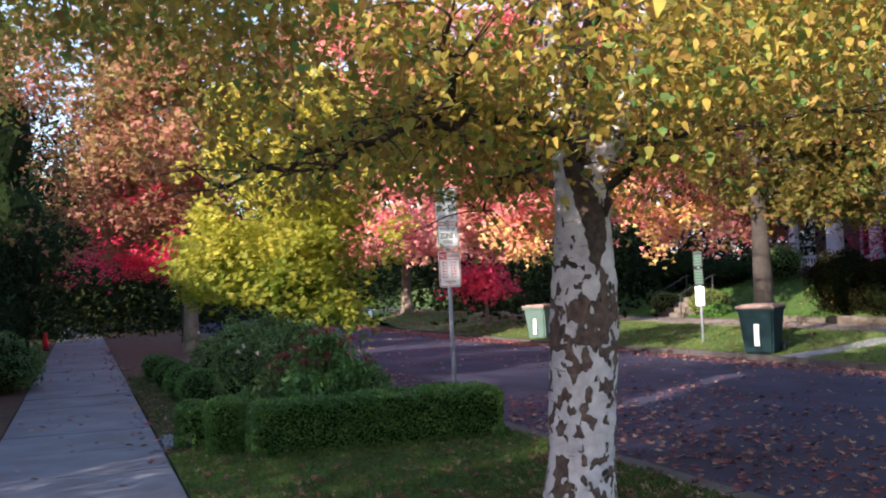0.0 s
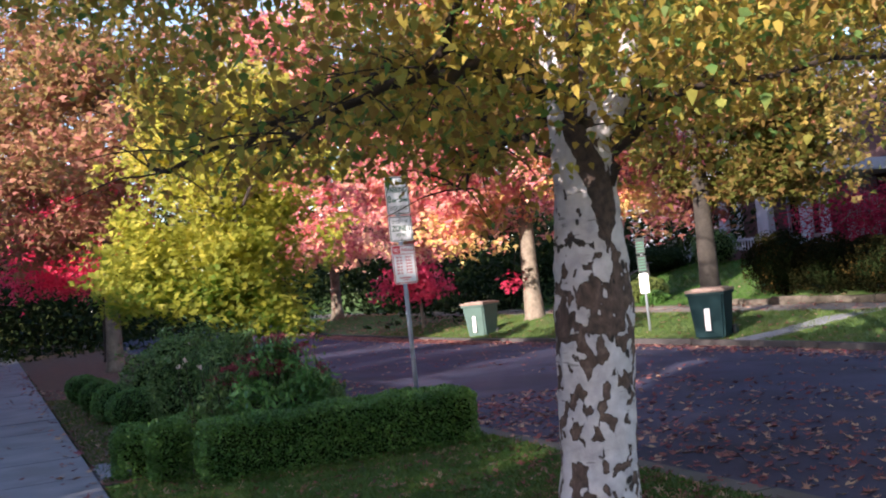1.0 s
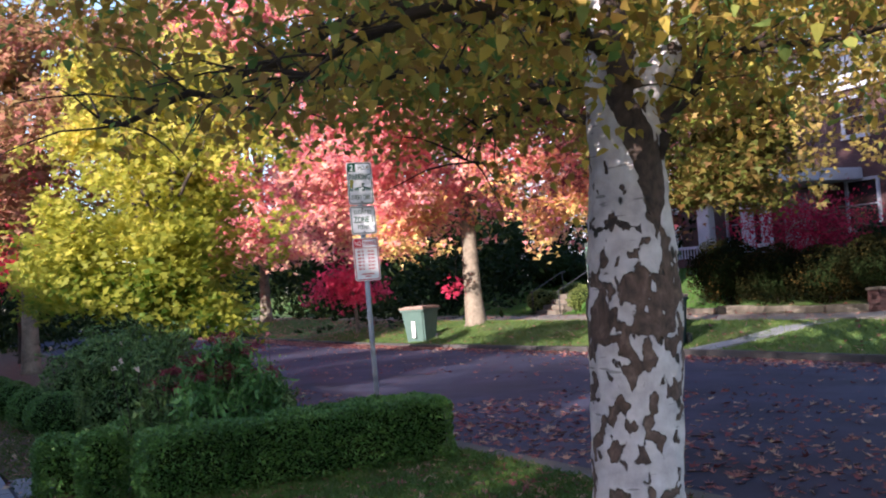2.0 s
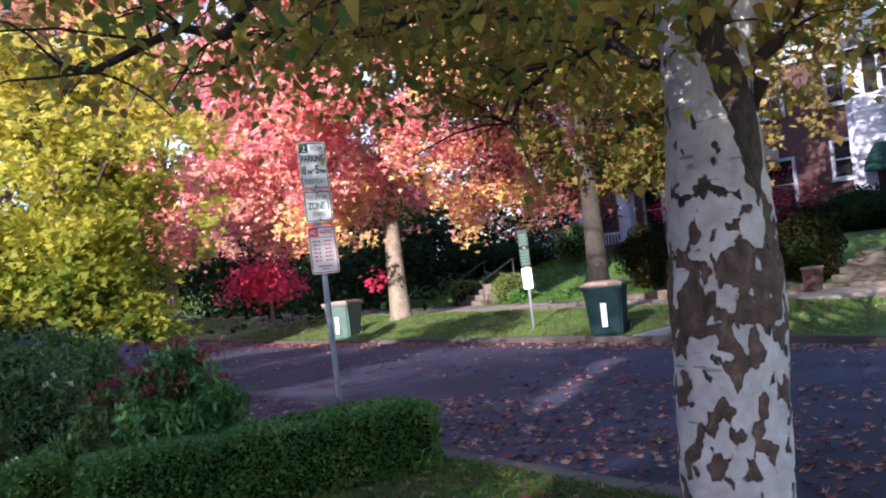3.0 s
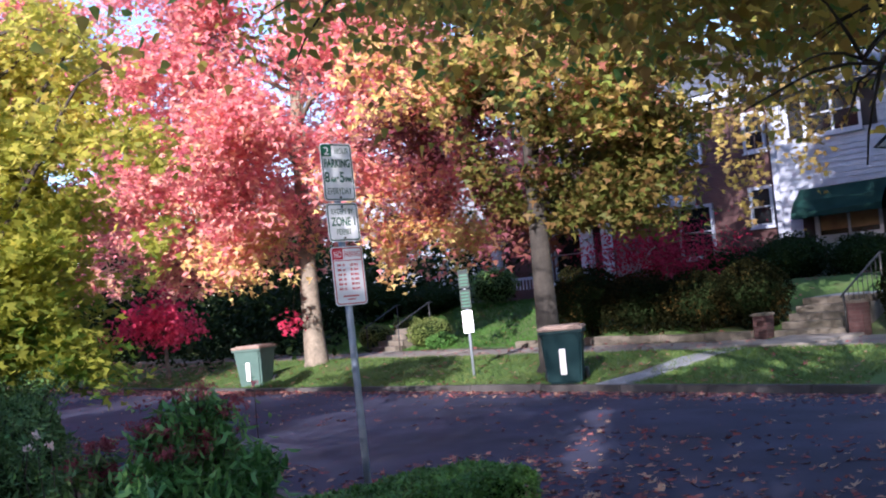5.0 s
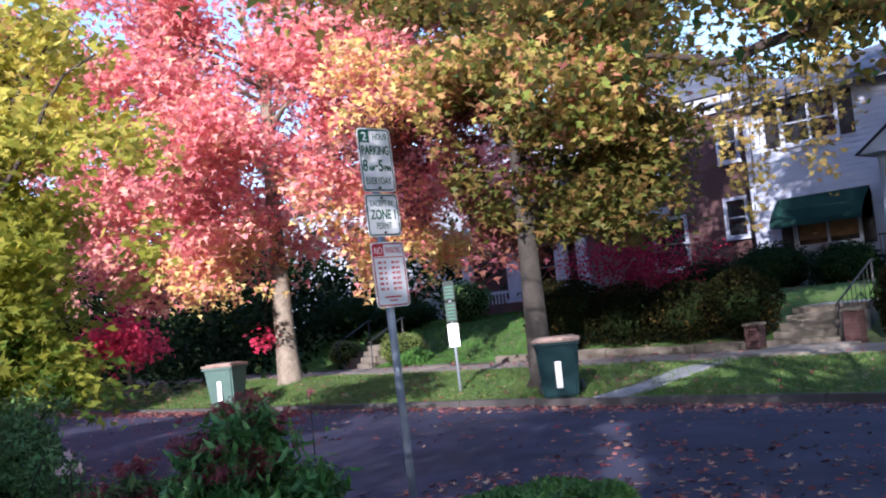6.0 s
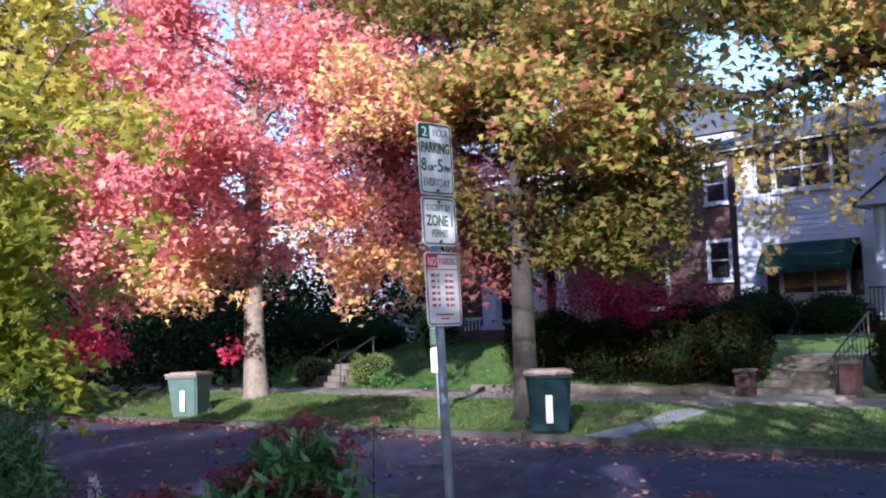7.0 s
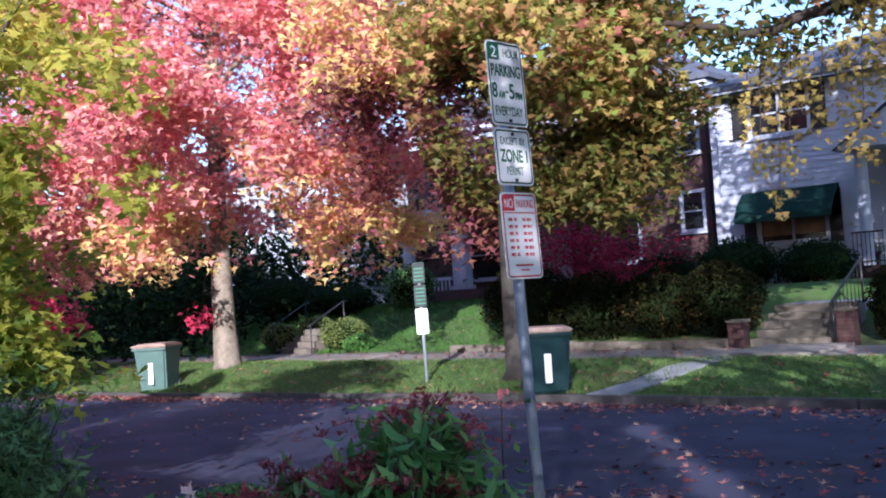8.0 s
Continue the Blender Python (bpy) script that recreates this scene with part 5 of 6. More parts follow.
for y in (25.15, 26.75):
    yard_rail = thing("stair_railing", pose(18.45, y, 0.1), "thin black iron handrail beside the stone steps", "railing", "iron railings")
    part("post", tube(bmesh.new(), [(0, 0, -0.05), (0, 0, 0.8)], [0.02, 0.02], 8), BLACK, yard_rail)
    part("post", tube(bmesh.new(), [(1.3, 0, 0.5), (1.3, 0, 1.4)], [0.02, 0.02], 8), BLACK, yard_rail)
    part("handrail", tube(bmesh.new(), [(-0.1, 0, 0.76), (0, 0, 0.8), (1.3, 0, 1.4), (1.45, 0, 1.4)], [0.02] * 4, 8), BLACK, yard_rail)

# shade is painted in by the near-black stops, sun spots by the orange one
HEDGE_FAR = foliage("hedge_leaves_shade_sun_spots", [(0.005, 0.008, 0.003), (0.011, 0.014, 0.005), (0.024, 0.024, 0.008), (0.15, 0.085, 0.026)], 0.45, 0.9, 0.3, 0.95, spec=0.04)
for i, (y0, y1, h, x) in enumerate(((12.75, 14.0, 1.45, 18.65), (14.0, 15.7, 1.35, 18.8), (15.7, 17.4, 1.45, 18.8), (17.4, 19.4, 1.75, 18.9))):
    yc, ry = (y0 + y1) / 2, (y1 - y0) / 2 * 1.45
    shrub("front_hedge", (x + 0.6, yc, 0.28), [(0, 0, h * 0.5, 0.75, ry, h * 0.52), (0.1, 0.2, h * 0.62, 0.6, ry * 0.8, h * 0.42)], 9500, 0.075, "oval", HEDGE_FAR, "loosely clipped hedge above the low wall, coloured as in shade", "front hedges", seed=50 + i, category="hedge", shrink=0.74)
shrub("front_hedge", (19.0, 9.7, 0.15), [(0, 0, 0.7, 0.6, 0.62, 0.75)], 7000, 0.07, "oval", HEDGE_FAR, "rounded hedge beside the brick pier, coloured as in shade", "front hedges", seed=55, category="hedge", shrink=0.85)
for i, (x, y, r, h) in enumerate(((24.3, 15.3, 1.2, 1.5), (24.2, 13.2, 1.0, 1.3), (24.8, 17.6, 1.0, 1.3))):
    shrub("foundation_shrub", (x, y, 1.0), [(0, 0, h * 0.5, r, r, h * 0.5)], 3500, 0.09, "oval", DARK_LEAF, "dark evergreen shrub before the house wall", "foundation shrubs", seed=60 + i, shrink=0.85)
PALE_SHRUB = foliage("pale_yellow_green_leaves", [(0.08, 0.12, 0.03), (0.17, 0.22, 0.06), (0.28, 0.32, 0.1)], 0.6, 1.2, 0.35)
for i, (x, y, r, h, mat) in enumerate(((19.2, 24.5, 0.75, 0.85, PALE_SHRUB), (18.9, 23.7, 0.45, 0.5, BOX_LEAF), (19.2, 27.3, 0.6, 0.8, PALE_SHRUB), (20.3, 26.9, 0.5, 0.6, PALE_SHRUB), (22.5, 25.0, 0.8, 1.3, SHRUB_LEAF), (22.0, 27.6, 1.1, 1.0, DARK_LEAF), (21.5, 29.8, 1.2, 1.6, DARK_LEAF))):
    shrub("yard_shrub", (x, y, far_z(x, y) - 0.04), [(0, 0, h * 0.5, r, r, h * 0.5)], 3500, 0.08, "oval", mat, "green shrub on the banked yard beside the stone steps", "yard shrubs", seed=70 + i, shrink=0.85)
tree("burgundy_maple", (23.2, 18.6, 1.0), 0.08, 2.0, (0, 0), [(23.2, 18.8, 2.6, 1.2, 1.6, 0.7)], 5000, 0.11, "lobed", foliage("burgundy_leaves", [(0.22, 0.01, 0.04), (0.4, 0.02, 0.07), (0.52, 0.04, 0.1)], 0.5, 0.6, 0.4), "low burgundy-leaved tree before the brick house", limbs=7, twigs=30, seed=75, group="")


# ---- bins ----
def wheelie_bin(m, body, label, lid=None, scale=1.12):
    root = thing("wheelie_bin", m, label, "bin", "refuse bins")
    bm = bmesh.new()
    lo = [(-0.25, -0.27), (0.25, -0.27), (0.25, 0.27), (-0.25, 0.27)]
    hi = [(-0.31, -0.4), (0.31, -0.4), (0.31, 0.36), (-0.31, 0.36)]
    a = [bm.verts.new((x, y, 0.03)) for x, y in lo]
    b = [bm.verts.new((x, y, 0.98)) for x, y in hi]
    for i in range(4):
        bm.faces.new((a[i], a[(i + 1) % 4], b[(i + 1) % 4], b[i]))
    bm.faces.new(list(reversed(a)))
    bm.faces.new(b)
    bmesh.ops.bevel(bm, geom=bm.edges[:], offset=0.035, segments=3, affect="EDGES")
    box_part = part("body", bm, body, root, smooth=False)
    part("rim", boxed(-0.335, 0.335, -0.43, 0.385, 0.93, 0.985, bevel=0.015), body, root)
    part("band", boxed(-0.3, 0.3, -0.372, 0.34, 0.78, 0.82, bevel=0.012), body, root)
    bm = bmesh.new()
    box(bm, -0.345, 0.345, -0.45, 0.4, 0.992, 1.05, bevel=0.022)
    box(bm, -0.27, 0.27, -0.36, 0.32, 1.04, 1.075, bevel=0.03)
    part("lid", bm, lid or body, root, "lid strewn with leaves")
    part("handle", tube(bmesh.new(), [(-0.28, 0.4, 0.95), (-0.28, 0.48, 0.97), (0.28, 0.48, 0.97), (0.28, 0.4, 0.95)], [0.016] * 4, 8), body, root)
    for s in (-1, 1):
        wheel = part("wheel", tube(bmesh.new(), [(s * 0.27, 0.3, 0.13), (s * 0.33, 0.3, 0.13)], [0.13, 0.13], 18), BLACK, root)
        part("hub", tube(bmesh.new(), [(s * 0.332, 0.3, 0.13), (s * 0.345, 0.3, 0.13)], [0.05, 0.045], 12), body, wheel)
    root.scale = (scale, scale, 1.02)
    part("sticker", boxed(-0.045, 0.045, -0.366, -0.352, 0.2, 0.66), STICKER, root, "white lettered strip")
    return root


STICKER = surface("white_sticker", (0.6, 0.6, 0.6), (0.82, 0.82, 0.82), 8.0, 60.0, 0.4, 0.02, 0.001)
wheelie_bin(pose(12.66, 23.85, -0.255, 0, 0, -58), BIN_LIGHT, "faded green wheelie bin on the leafy verge", LID_TAN, 1.2)
wheelie_bin(pose(13.22, 13.68, -0.205, 0, 0, -52), BIN_DARK, "dark green wheelie bin beside the path", LID_TAN, 1.24)


# ---- signs ----
GREEN_INK = paint("green_ink", (0.01, 0.1, 0.06), 0.5)
RED_INK = paint("red_ink", (0.6, 0.02, 0.05), 0.5)
SIGN_WHITE = surface("sign_face", (0.8, 0.81, 0.86), (0.88, 0.89, 0.94), 6.0, 80.0, 0.4, 0.03, 0.001)
STEEL = surface("pole_steel", (0.2, 0.24, 0.31), (0.32, 0.37, 0.45), 7.0, 90.0, 0.5, 0.1, 0.002, metal=0.25)


def rounded_plate(w, h, r, thick):
    bm = bmesh.new()
    pts = []
    for cx, cz, a0 in ((w / 2 - r, h / 2 - r, 0), (-w / 2 + r, h / 2 - r, 90), (-w / 2 + r, -h / 2 + r, 180), (w / 2 - r, -h / 2 + r, 270)):
        for k in range(5):
            a = radians(a0 + k * 22.5)
            pts.append((cx + r * math.cos(a), cz + r * math.sin(a)))
    f = bm.faces.new([bm.verts.new((x, -thick / 2, z)) for x, z in pts])
    g = bmesh.ops.extrude_face_region(bm, geom=[f])
    bmesh.ops.translate(bm, verts=[v for v in g["geom"] if isinstance(v, bmesh.types.BMVert)], vec=(0, thick, 0))
    bmesh.ops.recalc_face_normals(bm, faces=bm.faces)
    return bm


def border(w, h, r, line, y):
    """A thin outline printed on a plate."""
    bm = bmesh.new()
    rings = []
    for q in (0, line):
        ring = []
        for cx, cz, a0 in ((w / 2 - r, h / 2 - r, 0), (-w / 2 + r, h / 2 - r, 90), (-w / 2 + r, -h / 2 + r, 180), (w / 2 - r, -h / 2 + r, 270)):
            for k in range(5):
                a = radians(a0 + k * 22.5)
                ring.append(bm.verts.new((cx + (r - q) * math.cos(a), y, cz + (r - q) * math.sin(a))))
        rings.append(ring)
    n = len(rings[0])
    for i in range(n):
        bm.faces.new((rings[0][i], rings[0][(i + 1) % n], rings[1][(i + 1) % n], rings[1][i]))
    bmesh.ops.solidify(bm, geom=bm.faces[:], thickness=0.0012)
    return bm


def words(text, size, x, z, width, parent, material, y=-0.0035, bold=0.0):
    """Lettering of a given height, fitted to a width, on a plate that faces -y."""
    cu = bpy.data.curves.new("lettering", "FONT")
    cu.body, cu.size, cu.align_x, cu.align_y = text, size * 1.38, "CENTER", "CENTER"
    cu.extrude, cu.offset = 0.0006, bold
    ob = new("lettering", cu)
    bpy.context.view_layer.update()
    me = bpy.data.meshes.new_from_object(ob.evaluated_get(bpy.context.evaluated_depsgraph_get()))
    bpy.data.objects.remove(ob)
    co = np.empty(len(me.vertices) * 3)
    me.vertices.foreach_get("co", co)
    co = co.reshape(-1, 3)
    co[:, 0] *= width / max(co[:, 0].max() - co[:, 0].min(), 1e-5)
    mid = (co.max(0) + co.min(0)) / 2
    out = np.stack([co[:, 0] - mid[0] + x, -co[:, 2] + y, (co[:, 1] - mid[1]) * size / max(co[:, 1].max() - co[:, 1].min(), 1e-5) + z], 1)
    me.vertices.foreach_set("co", out.reshape(-1))
    me.materials.clear()
    me.materials.append(material)
    ob = new("lettering", me)
    ob.parent = parent
    return ob


def bars(rows, parent, material, y=-0.0035):
    """Unreadable print: plain bars (x0, x1, z0, z1)."""
    bm = bmesh.new()
    for x0, x1, z0, z1 in rows:
        box(bm, x0, x1, y - 0.0006, y + 0.0006, z0, z1)
    return tagged(part("print", bm, material, parent), kind="stuff" if len(rows) > 3 else "")


# the plates face down the pavement, turned a little to the street
parking_sign = thing("parking_sign", pose(3.662, 7.02, 0.0, -2.4, 0, -5), "grey steel pole with three white parking plates", "sign")
parking_sign.scale = (0.94, 1.0, 1.008)
bm = bmesh.new()
tube(bm, [(0, 0.055, -0.1), (0, 0.055, 2.84)], [0.03, 0.03], 12)
part("pole", bm, STEEL, parking_sign, "grey steel pole")
p1 = part("plate", rounded_plate(0.305, 0.457, 0.03, 0.004), SIGN_WHITE, parking_sign, "white plate with green two-hour parking print")
p1.location = (0, 0, 2.63)
part("border", border(0.288, 0.44, 0.026, 0.009, -0.0035), GREEN_INK, p1)
bars([(-0.138, -0.045, 0.125, 0.212)], p1, GREEN_INK)
words("2", 0.06, -0.092, 0.168, 0.045, p1, SIGN_WHITE, -0.0055)
words("HOUR", 0.045, 0.055, 0.168, 0.13, p1, GREEN_INK)
words("PARKING", 0.068, 0, 0.07, 0.25, p1, GREEN_INK, bold=0.0025)
words("8", 0.085, -0.108, -0.04, 0.045, p1, GREEN_INK, bold=0.0025)
words("AM", 0.04, -0.052, -0.06, 0.055, p1, GREEN_INK, bold=0.0025)
words("-", 0.014, -0.006, -0.045, 0.02, p1, GREEN_INK)
words("5", 0.085, 0.035, -0.04, 0.045, p1, GREEN_INK, bold=0.0025)
words("PM", 0.04, 0.095, -0.06, 0.06, p1, GREEN_INK, bold=0.0025)
words("EVERYDAY", 0.05, 0, -0.15, 0.23, p1, GREEN_INK)
part("bolt", tube(bmesh.new(), [(0, -0.012, -0.2), (0, 0.0, -0.2)], [0.009, 0.009], 8), BLACK, p1)
p2 = part("plate", rounded_plate(0.305, 0.305, 0.03, 0.004), SIGN_WHITE, parking_sign, "white plate with zone permit print")
p2.location = (0, 0, 2.235)
part("border", border(0.288, 0.288, 0.026, 0.009, -0.0035), GREEN_INK, p2)
words("EXCEPT BY", 0.04, 0, 0.085, 0.21, p2, GREEN_INK)
words("ZONE 1", 0.07, 0, 0.005, 0.23, p2, GREEN_INK, bold=0.0025)
words("PERMIT", 0.045, 0, -0.075, 0.14, p2, GREEN_INK)
for z in (0.122, -0.125):
    part("bolt", tube(bmesh.new(), [(0, -0.012, z), (0, 0.0, z)], [0.009, 0.009], 8), BLACK, p2)
p3 = part("plate", rounded_plate(0.305, 0.457, 0.03, 0.004), SIGN_WHITE, parking_sign, "white plate with red no-parking print")
p3.location = (0, 0, 1.815)
part("border", border(0.288, 0.44, 0.026, 0.009, -0.0035), RED_INK, p3)
bars([(-0.138, -0.04, 0.13, 0.212)], p3, RED_INK)
words("NO", 0.05, -0.09, 0.17, 0.07, p3, SIGN_WHITE, -0.0055)
words("PARKING", 0.045, 0.05, 0.17, 0.15, p3, RED_INK)
bars([(-0.13, 0.13, 0.118, 0.124)], p3, RED_INK)
rows = []
for i in range(6):
    z = 0.085 - i * 0.037
    rows += [(x, x + w, z - 0.0085, z + 0.0085) for x, w in ((-0.103, 0.009), (-0.091, 0.009), (-0.079, 0.009), (-0.052, 0.008), (-0.041, 0.008), (0.018, 0.008), (0.029, 0.008), (0.04, 0.004), (0.055, 0.009), (0.067, 0.009), (0.083, 0.009))]
rows += [(-0.075, 0.075, -0.162, -0.152), (-0.035, 0.035, -0.186, -0.178)]
bars(rows, p3, RED_INK)

# dark grey-green tone for the two upper plates
SIGN_DULL = surface("dull_plate", (0.014, 0.022, 0.022), (0.036, 0.048, 0.046), 6.0, 60.0, 0.6, 0.05, 0.001, spec=0.2)
post_sign = thing("kerbside_sign", pose(13.78, 16.83, -0.16, 0, -1, -50), "pale steel post with small plates across the street", "sign")
part("post", tube(bmesh.new(), [(0, 0.04, -0.1), (0, 0.04, 2.3)], [0.032, 0.032], 10), GALV, post_sign)
for z, h, m_ in ((2.12, 0.4, "a"), (1.68, 0.42, "a"), (1.2, 0.48, "b")):
    pl = part("plate", rounded_plate(0.225, h, 0.025, 0.004), SIGN_DULL if m_ == "a" else SIGN_WHITE, post_sign)
    pl.location = (0, 0, z)
    if m_ == "a":
        bars([(-0.09, 0.09, -h / 2 + 0.05 + k * 0.07, -h / 2 + 0.085 + k * 0.07) for k in range(int((h - 0.06) / 0.07))], pl, GREEN_INK)


# ---- houses and evergreens added on the near side, mostly unseen, to shade the street ----
def plain_house(name, x0, x1, y0, y1, eave, rise, label):
    root = thing(name, pose(0, 0, 0), label, "house", "houses on the near side")
    part("wall", boxed(x0, x1, y0, y1, -0.3, eave), WHITE, root)
    bm = bmesh.new()
    a, b, c, d, m = x0 - 0.4, x1 + 0.4, y0 - 0.4, y1 + 0.4, (x0 + x1) / 2
    v = [bm.verts.new(p) for p in ((a, c, eave), (b, c, eave), (b, d, eave), (a, d, eave), (m, c, eave + rise), (m, d, eave + rise))]
    for f in ((0, 3, 2, 1), (0, 4, 5, 3), (1, 2, 5, 4), (0, 1, 4), (2, 3, 5)):
        bm.faces.new([v[k] for k in f])
    part("roof", bm, ROOF, root)
    return root


# these houses stay out of view and are added to block the sun
for y0, y1, eave, rise in ((0.4, 11.0, 5.6, 2.4), (14.0, 26.0, 5.9, 3.2), (-30.0, -8.2, 5.5, 3.4)):
    plain_house("unseen_near_house", -18, -9, y0, y1, eave, rise, "unseen plain house added on the near side to shade the street")


def evergreen(base, r, h, leaves, label, seed, material=None):
    return tree("evergreen_tree", base, 0.16, h * 0.9, (0, 0), [(base[0], base[1], h * 0.3 + base[2], r, r, h * 0.28), (base[0], base[1], h * 0.6 + base[2], r * 0.75, r * 0.75, h * 0.28), (base[0], base[1], h * 0.84 + base[2], r * 0.45, r * 0.45, h * 0.2)],
                leaves, 0.19, "slim", material or DARK_LEAF, label, DARK_BARK, limbs=10, twigs=40, spread=0.4, seed=seed, group="evergreens", first=0.15, heart=0.72)


# several of these stand out of view, added to keep sun off the road
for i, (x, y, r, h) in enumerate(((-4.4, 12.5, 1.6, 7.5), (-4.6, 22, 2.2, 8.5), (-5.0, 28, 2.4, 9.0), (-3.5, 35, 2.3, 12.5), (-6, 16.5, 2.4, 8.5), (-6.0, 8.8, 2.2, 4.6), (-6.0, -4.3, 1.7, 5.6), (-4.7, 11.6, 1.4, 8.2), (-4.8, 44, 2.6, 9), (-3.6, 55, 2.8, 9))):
    evergreen((x, y, 0), r, h, 8500, "tall dark evergreen beside the pavement, in a row partly added for shade", 80 + i)
# tall trees behind the camera, added unseen to throw the street into shade
tree("shade_tree", (-13.0, -7.2, 0), 0.3, 10.0, (0, 0), [(-13.0, -4.2, 5.0, 3.6, 4.6, 3.4), (-12.4, -4.0, 9.4, 3.4, 4.6, 2.4)], 62000, 0.13, "oval", DARK_LEAF, "unseen dark tree added between the near houses for shade", DARK_BARK, limbs=4, twigs=0, spread=0.45, seed=95, slit=True)
tree("birch_tree", (2.5, -9.0, 0), 0.2, 9.0, (0, 0), [(2.5, -9.0, 5.0, 3.6, 3.0, 2.2), (2.5, -9.0, 8.6, 3.2, 3.2, 2.6), (3.0, -9.0, 11.6, 2.4, 2.6, 1.8)], 30000, 0.11, "heart", BIRCH_LEAF, "unseen second verge birch with yellowing leaves, added for shade", BIRCH_BARK, limbs=10, twigs=40, spread=0.35, seed=96)
shrub("bright_laurel", (-2.55, 15.5, 0), [(0, 0, 0.52, 1.1, 1.4, 0.58)], 9000, 0.07, "oval", SHRUB_LEAF, "round bright green shrub beside the pavement", seed=90, shrink=0.85)
shrub("laurel_hedge", (-3.0, 19.0, 0), [(0, 0, 0.8, 0.8, 3.0, 0.8)], 7000, 0.08, "oval", DARK_LEAF, "dark green hedge beside the pavement", seed=91, shrink=0.85, category="hedge")
shrub("laurel_hedge", (-3.1, 29.0, 0), [(0, 0, 0.9, 0.9, 5.0, 0.9)], 8000, 0.09, "oval", DARK_LEAF, "dark green hedge beside the pavement", seed=92, shrink=0.85, category="hedge")

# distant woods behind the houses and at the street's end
# leaf colours darkened further so the woods carry the shade under the trees
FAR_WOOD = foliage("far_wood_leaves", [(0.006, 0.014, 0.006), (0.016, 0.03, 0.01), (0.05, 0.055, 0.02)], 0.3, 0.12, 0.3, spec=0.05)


def wood(name, blobs, leaves, size, label, seed, material=None):
    clumps, places = crown_points(blobs, leaves // 20, 20, 1.1, 0.0, seed)
    places[:, 2] = np.maximum(places[:, 2], 0.0)
    me = leaf_mesh(name, places, size * np.random.default_rng(seed).uniform(0.6, 1.4, len(places)), "oval", 0.4)
    return tagged(part(name, me, material or FAR_WOOD, None), label, "trees", kind="stuff")


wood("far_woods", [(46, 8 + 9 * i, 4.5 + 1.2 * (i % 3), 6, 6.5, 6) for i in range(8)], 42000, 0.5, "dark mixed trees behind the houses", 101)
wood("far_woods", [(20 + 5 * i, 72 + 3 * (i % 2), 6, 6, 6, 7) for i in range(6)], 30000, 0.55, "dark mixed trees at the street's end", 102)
# the last three low blobs are added to darken a gap that lies in shade
wood("far_woods", [(22, 34, 2.2, 3, 4, 2.4), (24, 40, 3, 4, 4, 3.2), (19, 46, 3, 3.5, 5, 3.4), (27, 33, 3.2, 3, 3, 3), (19.2, 32, 1.0, 1.4, 2.6, 1.3), (19.0, 37, 1.2, 1.4, 3, 1.4), (18.8, 42, 1.4, 1.6, 3, 1.6)], 32000, 0.3, "dark shrubbery in the farther yards, partly added in place of shade", 103)
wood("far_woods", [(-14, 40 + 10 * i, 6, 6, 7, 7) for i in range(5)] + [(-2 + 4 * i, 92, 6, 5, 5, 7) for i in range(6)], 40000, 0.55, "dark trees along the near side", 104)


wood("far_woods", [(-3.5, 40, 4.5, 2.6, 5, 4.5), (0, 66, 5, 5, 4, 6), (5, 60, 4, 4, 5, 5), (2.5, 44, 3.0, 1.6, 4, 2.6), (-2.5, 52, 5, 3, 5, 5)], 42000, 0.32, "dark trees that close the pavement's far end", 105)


# ---- parked car, marker and planted island farther up the street ----
def parked_car(m, paintwork, label):
    root = thing("parked_car", m, label, "car")
    bm = bmesh.new()
    side = [(-2.1, 0.32), (-2.15, 0.62), (-1.75, 0.84), (-0.95, 0.92), (1.45, 0.95), (2.05, 0.88), (2.15, 0.6), (2.1, 0.32)]
    for y in (-0.84, 0.84):
        bm.faces.new([bm.verts.new((x, y, z)) for x, z in side])
    v = list(bm.verts)
    n = len(side)
    for i in range(n):
        bm.faces.new((v[i], v[(i + 1) % n], v[n + (i + 1) % n], v[n + i]))
    bmesh.ops.recalc_face_normals(bm, faces=bm.faces)
    bmesh.ops.bevel(bm, geom=bm.edges[:], offset=0.06, segments=2, affect="EDGES")
    part("body", bm, paintwork, root)
    bm = bmesh.new()
    lo = [(-1.0, -0.74, 0.93), (1.5, -0.74, 0.95), (1.5, 0.74, 0.95), (-1.0, 0.74, 0.93)]
    hi = [(-0.3, -0.6, 1.42), (1.0, -0.6, 1.44), (1.0, 0.6, 1.44), (-0.3, 0.6, 1.42)]
    a, b = [bm.verts.new(p) for p in lo], [bm.verts.new(p) for p in hi]
    for i in range(4):
        bm.faces.new((a[i], a[(i + 1) % 4], b[(i + 1) % 4], b[i]))
    part("windows", bm, GLASS, root)
    part("roof", boxed(-0.36, 1.06, -0.62, 0.62, 1.41, 1.47, bevel=0.025), paintwork, root)
    for x in (-1.35, 1.35):
        for s in (-1, 1):
            wheel = part("wheel", tube(bmesh.new(), [(x, s * 0.66, 0.31), (x, s * 0.86, 0.31)], [0.31, 0.31], 20), BLACK, root)
            part("rim", tube(bmesh.new(), [(x, s * 0.862, 0.31), (x, s * 0.875, 0.31)], [0.2, 0.18], 16), GALV, wheel)
    return root


parked_car(pose(11.8, 45.5, -0.33, 0, 0, 90), paint("blue_grey_car_paint", (0.14, 0.2, 0.28), 0.3), "blue-grey car parked under the distant trees")
marker = thing("red_marker", pose(-1.95, 31.0, -0.02), "small red plastic marker post beside the pavement", "marker")
part("base", tube(bmesh.new(), [(0, 0, 0), (0, 0, 0.06), (0, 0, 0.07)], [0.16, 0.15, 0.1], 14), BLACK, marker)
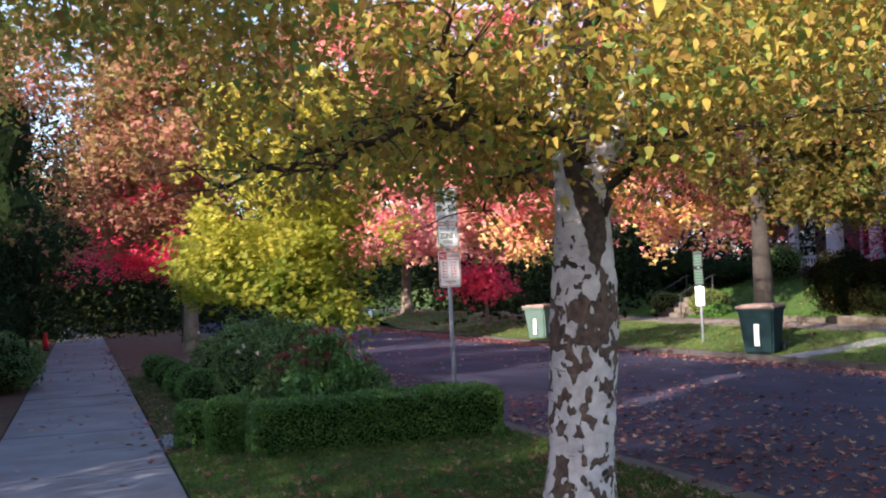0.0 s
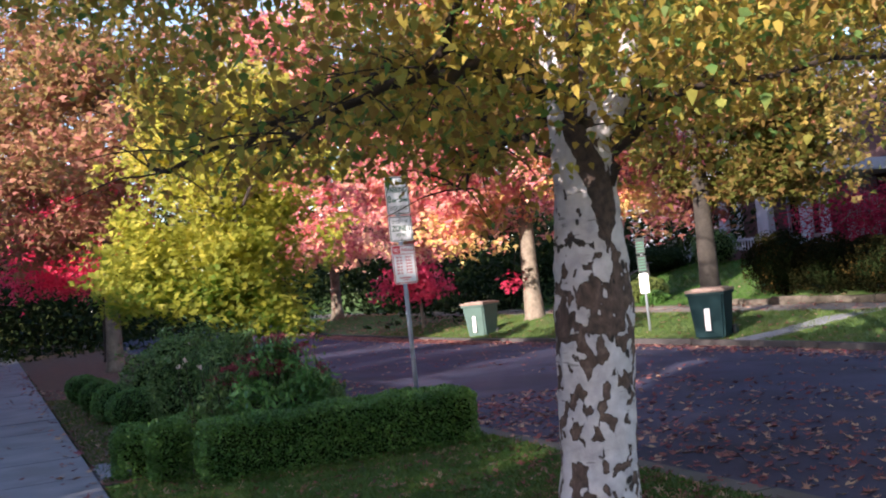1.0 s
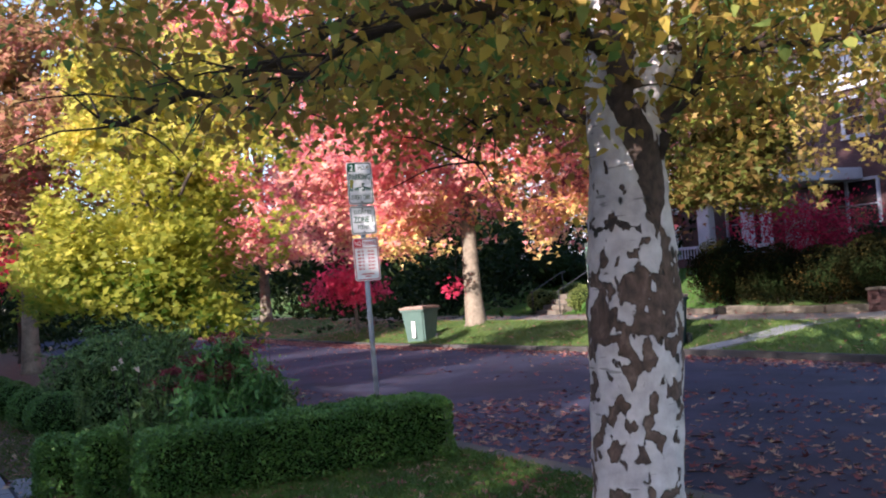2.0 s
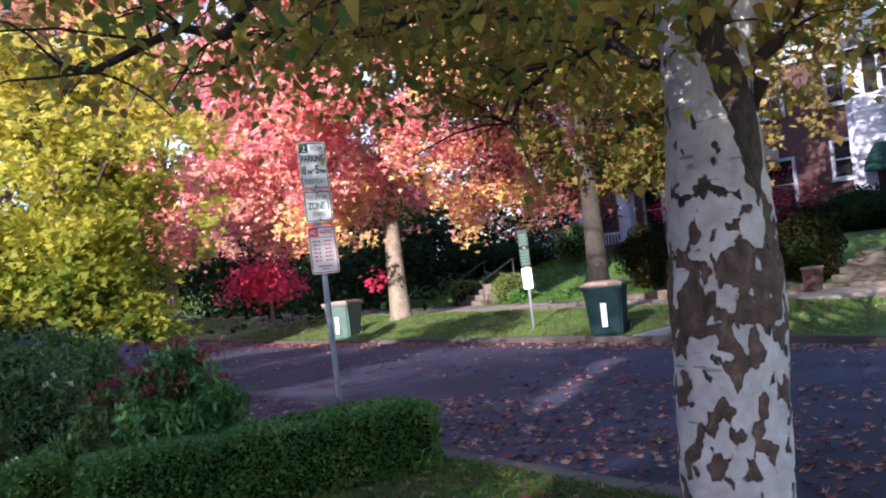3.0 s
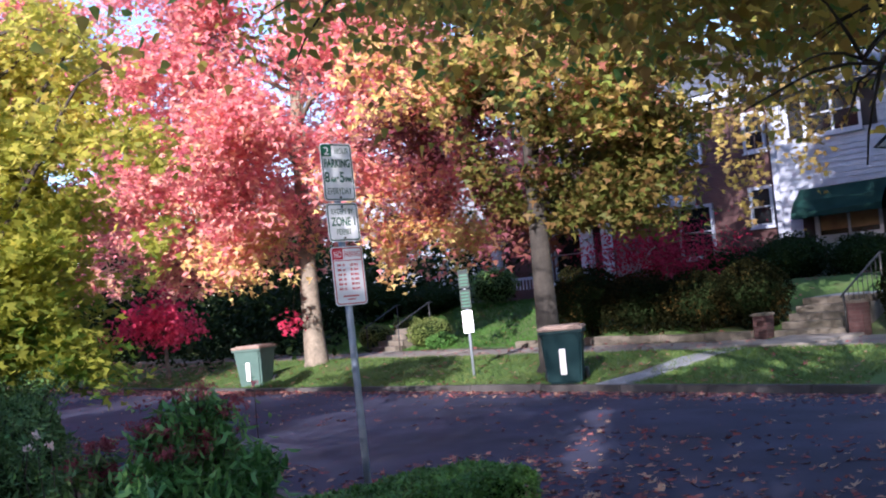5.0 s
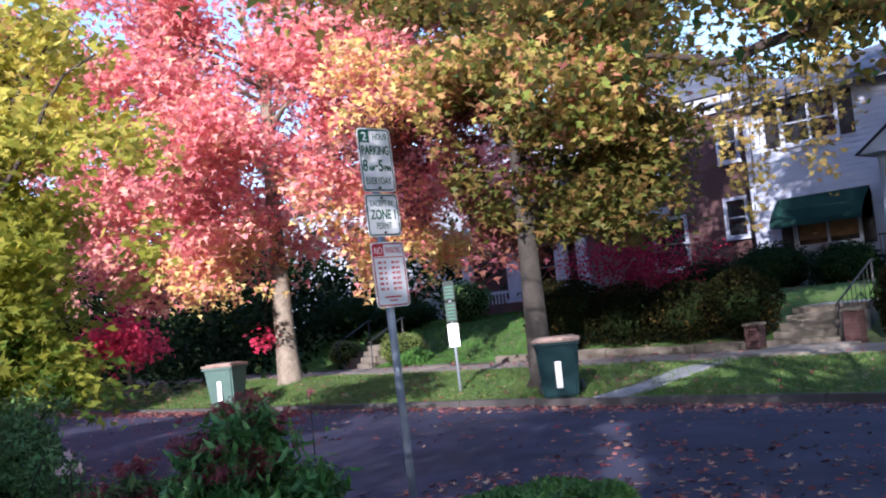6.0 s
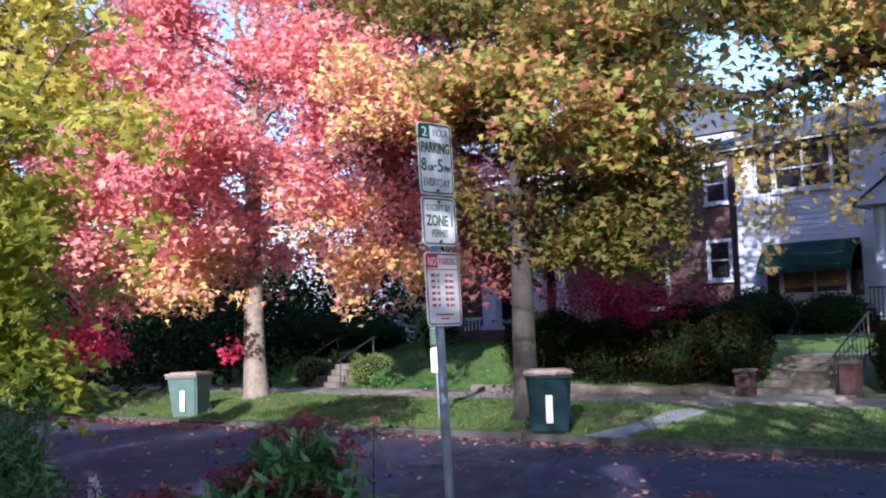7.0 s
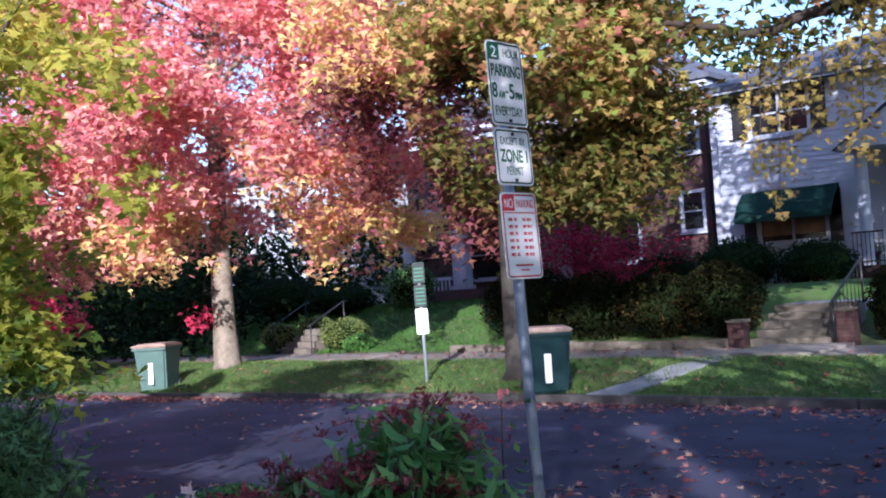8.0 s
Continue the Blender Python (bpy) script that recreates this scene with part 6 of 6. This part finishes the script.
part("cone", tube(bmesh.new(), [(0, 0, 0.07), (0, 0, 0.6), (0, 0, 0.62)], [0.12, 0.05, 0.03], 14), paint("red_plastic", (0.8, 0.03, 0.05), 0.4), marker, "bright red cone")


# ---- grass blades and fallen leaves ----
def strewn(name, spans, size, shape, material, height, label, flat=0.22, upward=False, seed=5, lift=0.012, warp=None):
    rng = np.random.default_rng(seed)
    pts = []
    for x0, x1, y0, y1, n in spans:
        xy = np.stack([rng.uniform(x0, x1, n), rng.uniform(y0, y1, n)], 1)
        if warp:
            xy[:, 0] = [warp(x, y) for x, y in xy]
        pts += [(x, y, height(x, y) + lift) for x, y in xy]
    pts = np.array(pts)
    me = leaf_mesh(name, pts, size * rng.uniform(0.55, 1.35, len(pts)), shape, flat=0 if upward else flat, upward=upward)
    return tagged(part(name, me, material, None), label, "grass" if upward else "leaves", kind="stuff")


verge_at = lambda x, y: 16.2 - (16.2 - x) * (16.2 - far_kerb_x(y) - 0.15) / (16.2 - 13.1) if x < 16.2 else x
gutter_at = lambda x, y: x + (far_kerb_x(y) - KERB_FAR) * smooth_step(9.0, 11.5, x)
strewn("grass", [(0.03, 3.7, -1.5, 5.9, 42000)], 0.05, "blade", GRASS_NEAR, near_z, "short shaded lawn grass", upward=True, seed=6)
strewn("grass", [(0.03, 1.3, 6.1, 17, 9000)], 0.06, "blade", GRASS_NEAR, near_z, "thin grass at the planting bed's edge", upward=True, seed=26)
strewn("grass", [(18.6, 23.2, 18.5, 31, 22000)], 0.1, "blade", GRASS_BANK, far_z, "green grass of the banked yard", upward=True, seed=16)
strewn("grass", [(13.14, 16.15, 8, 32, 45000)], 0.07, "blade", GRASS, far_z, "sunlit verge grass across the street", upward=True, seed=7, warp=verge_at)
strewn("fallen_leaves", [(4.0, 6.5, -1, 9, 1500), (6.5, 8.5, 0, 9, 420), (4.0, 5.2, 6, 22, 700), (7.5, 12.9, 0, 14, 350), (12.25, 12.93, 2, 40, 2600), (11.6, 12.94, 21, 46, 3000), (11.5, 12.3, 2, 40, 700), (4.0, 12.9, 14, 45, 900)], 0.088, "star", FALLEN, lambda x, y: road_z(x), "red and tan leaves fallen on the street", seed=8, warp=gutter_at)
strewn("fallen_leaves", [(0.05, 3.7, -1, 6, 1500), (0.2, 3.7, 0.5, 2.6, 700), (0.1, 3.7, 6, 16, 700), (0.03, 0.9, 6, 20, 700), (2.8, 3.9, -2, 5, 260)], 0.085, "star", FALLEN, near_z, "tan leaves fallen on the verge", seed=9)
strewn("fallen_leaves", [(-1.7, -0.05, 4, 40, 160), (-0.25, 0.05, 5, 30, 120)], 0.085, "star", FALLEN, lambda x, y: 0.006, "a few leaves fallen on the pavement", seed=10)
strewn("fallen_leaves", [(13.15, 16.2, 6, 34, 700), (13.15, 16.2, 27, 46, 2200), (16.2, 18.3, 6, 34, 500), (18.5, 24, 8, 34, 500)], 0.11, "star", FALLEN, far_z, "leaves fallen on the far verge and yards", seed=11, lift=0.03, warp=verge_at)
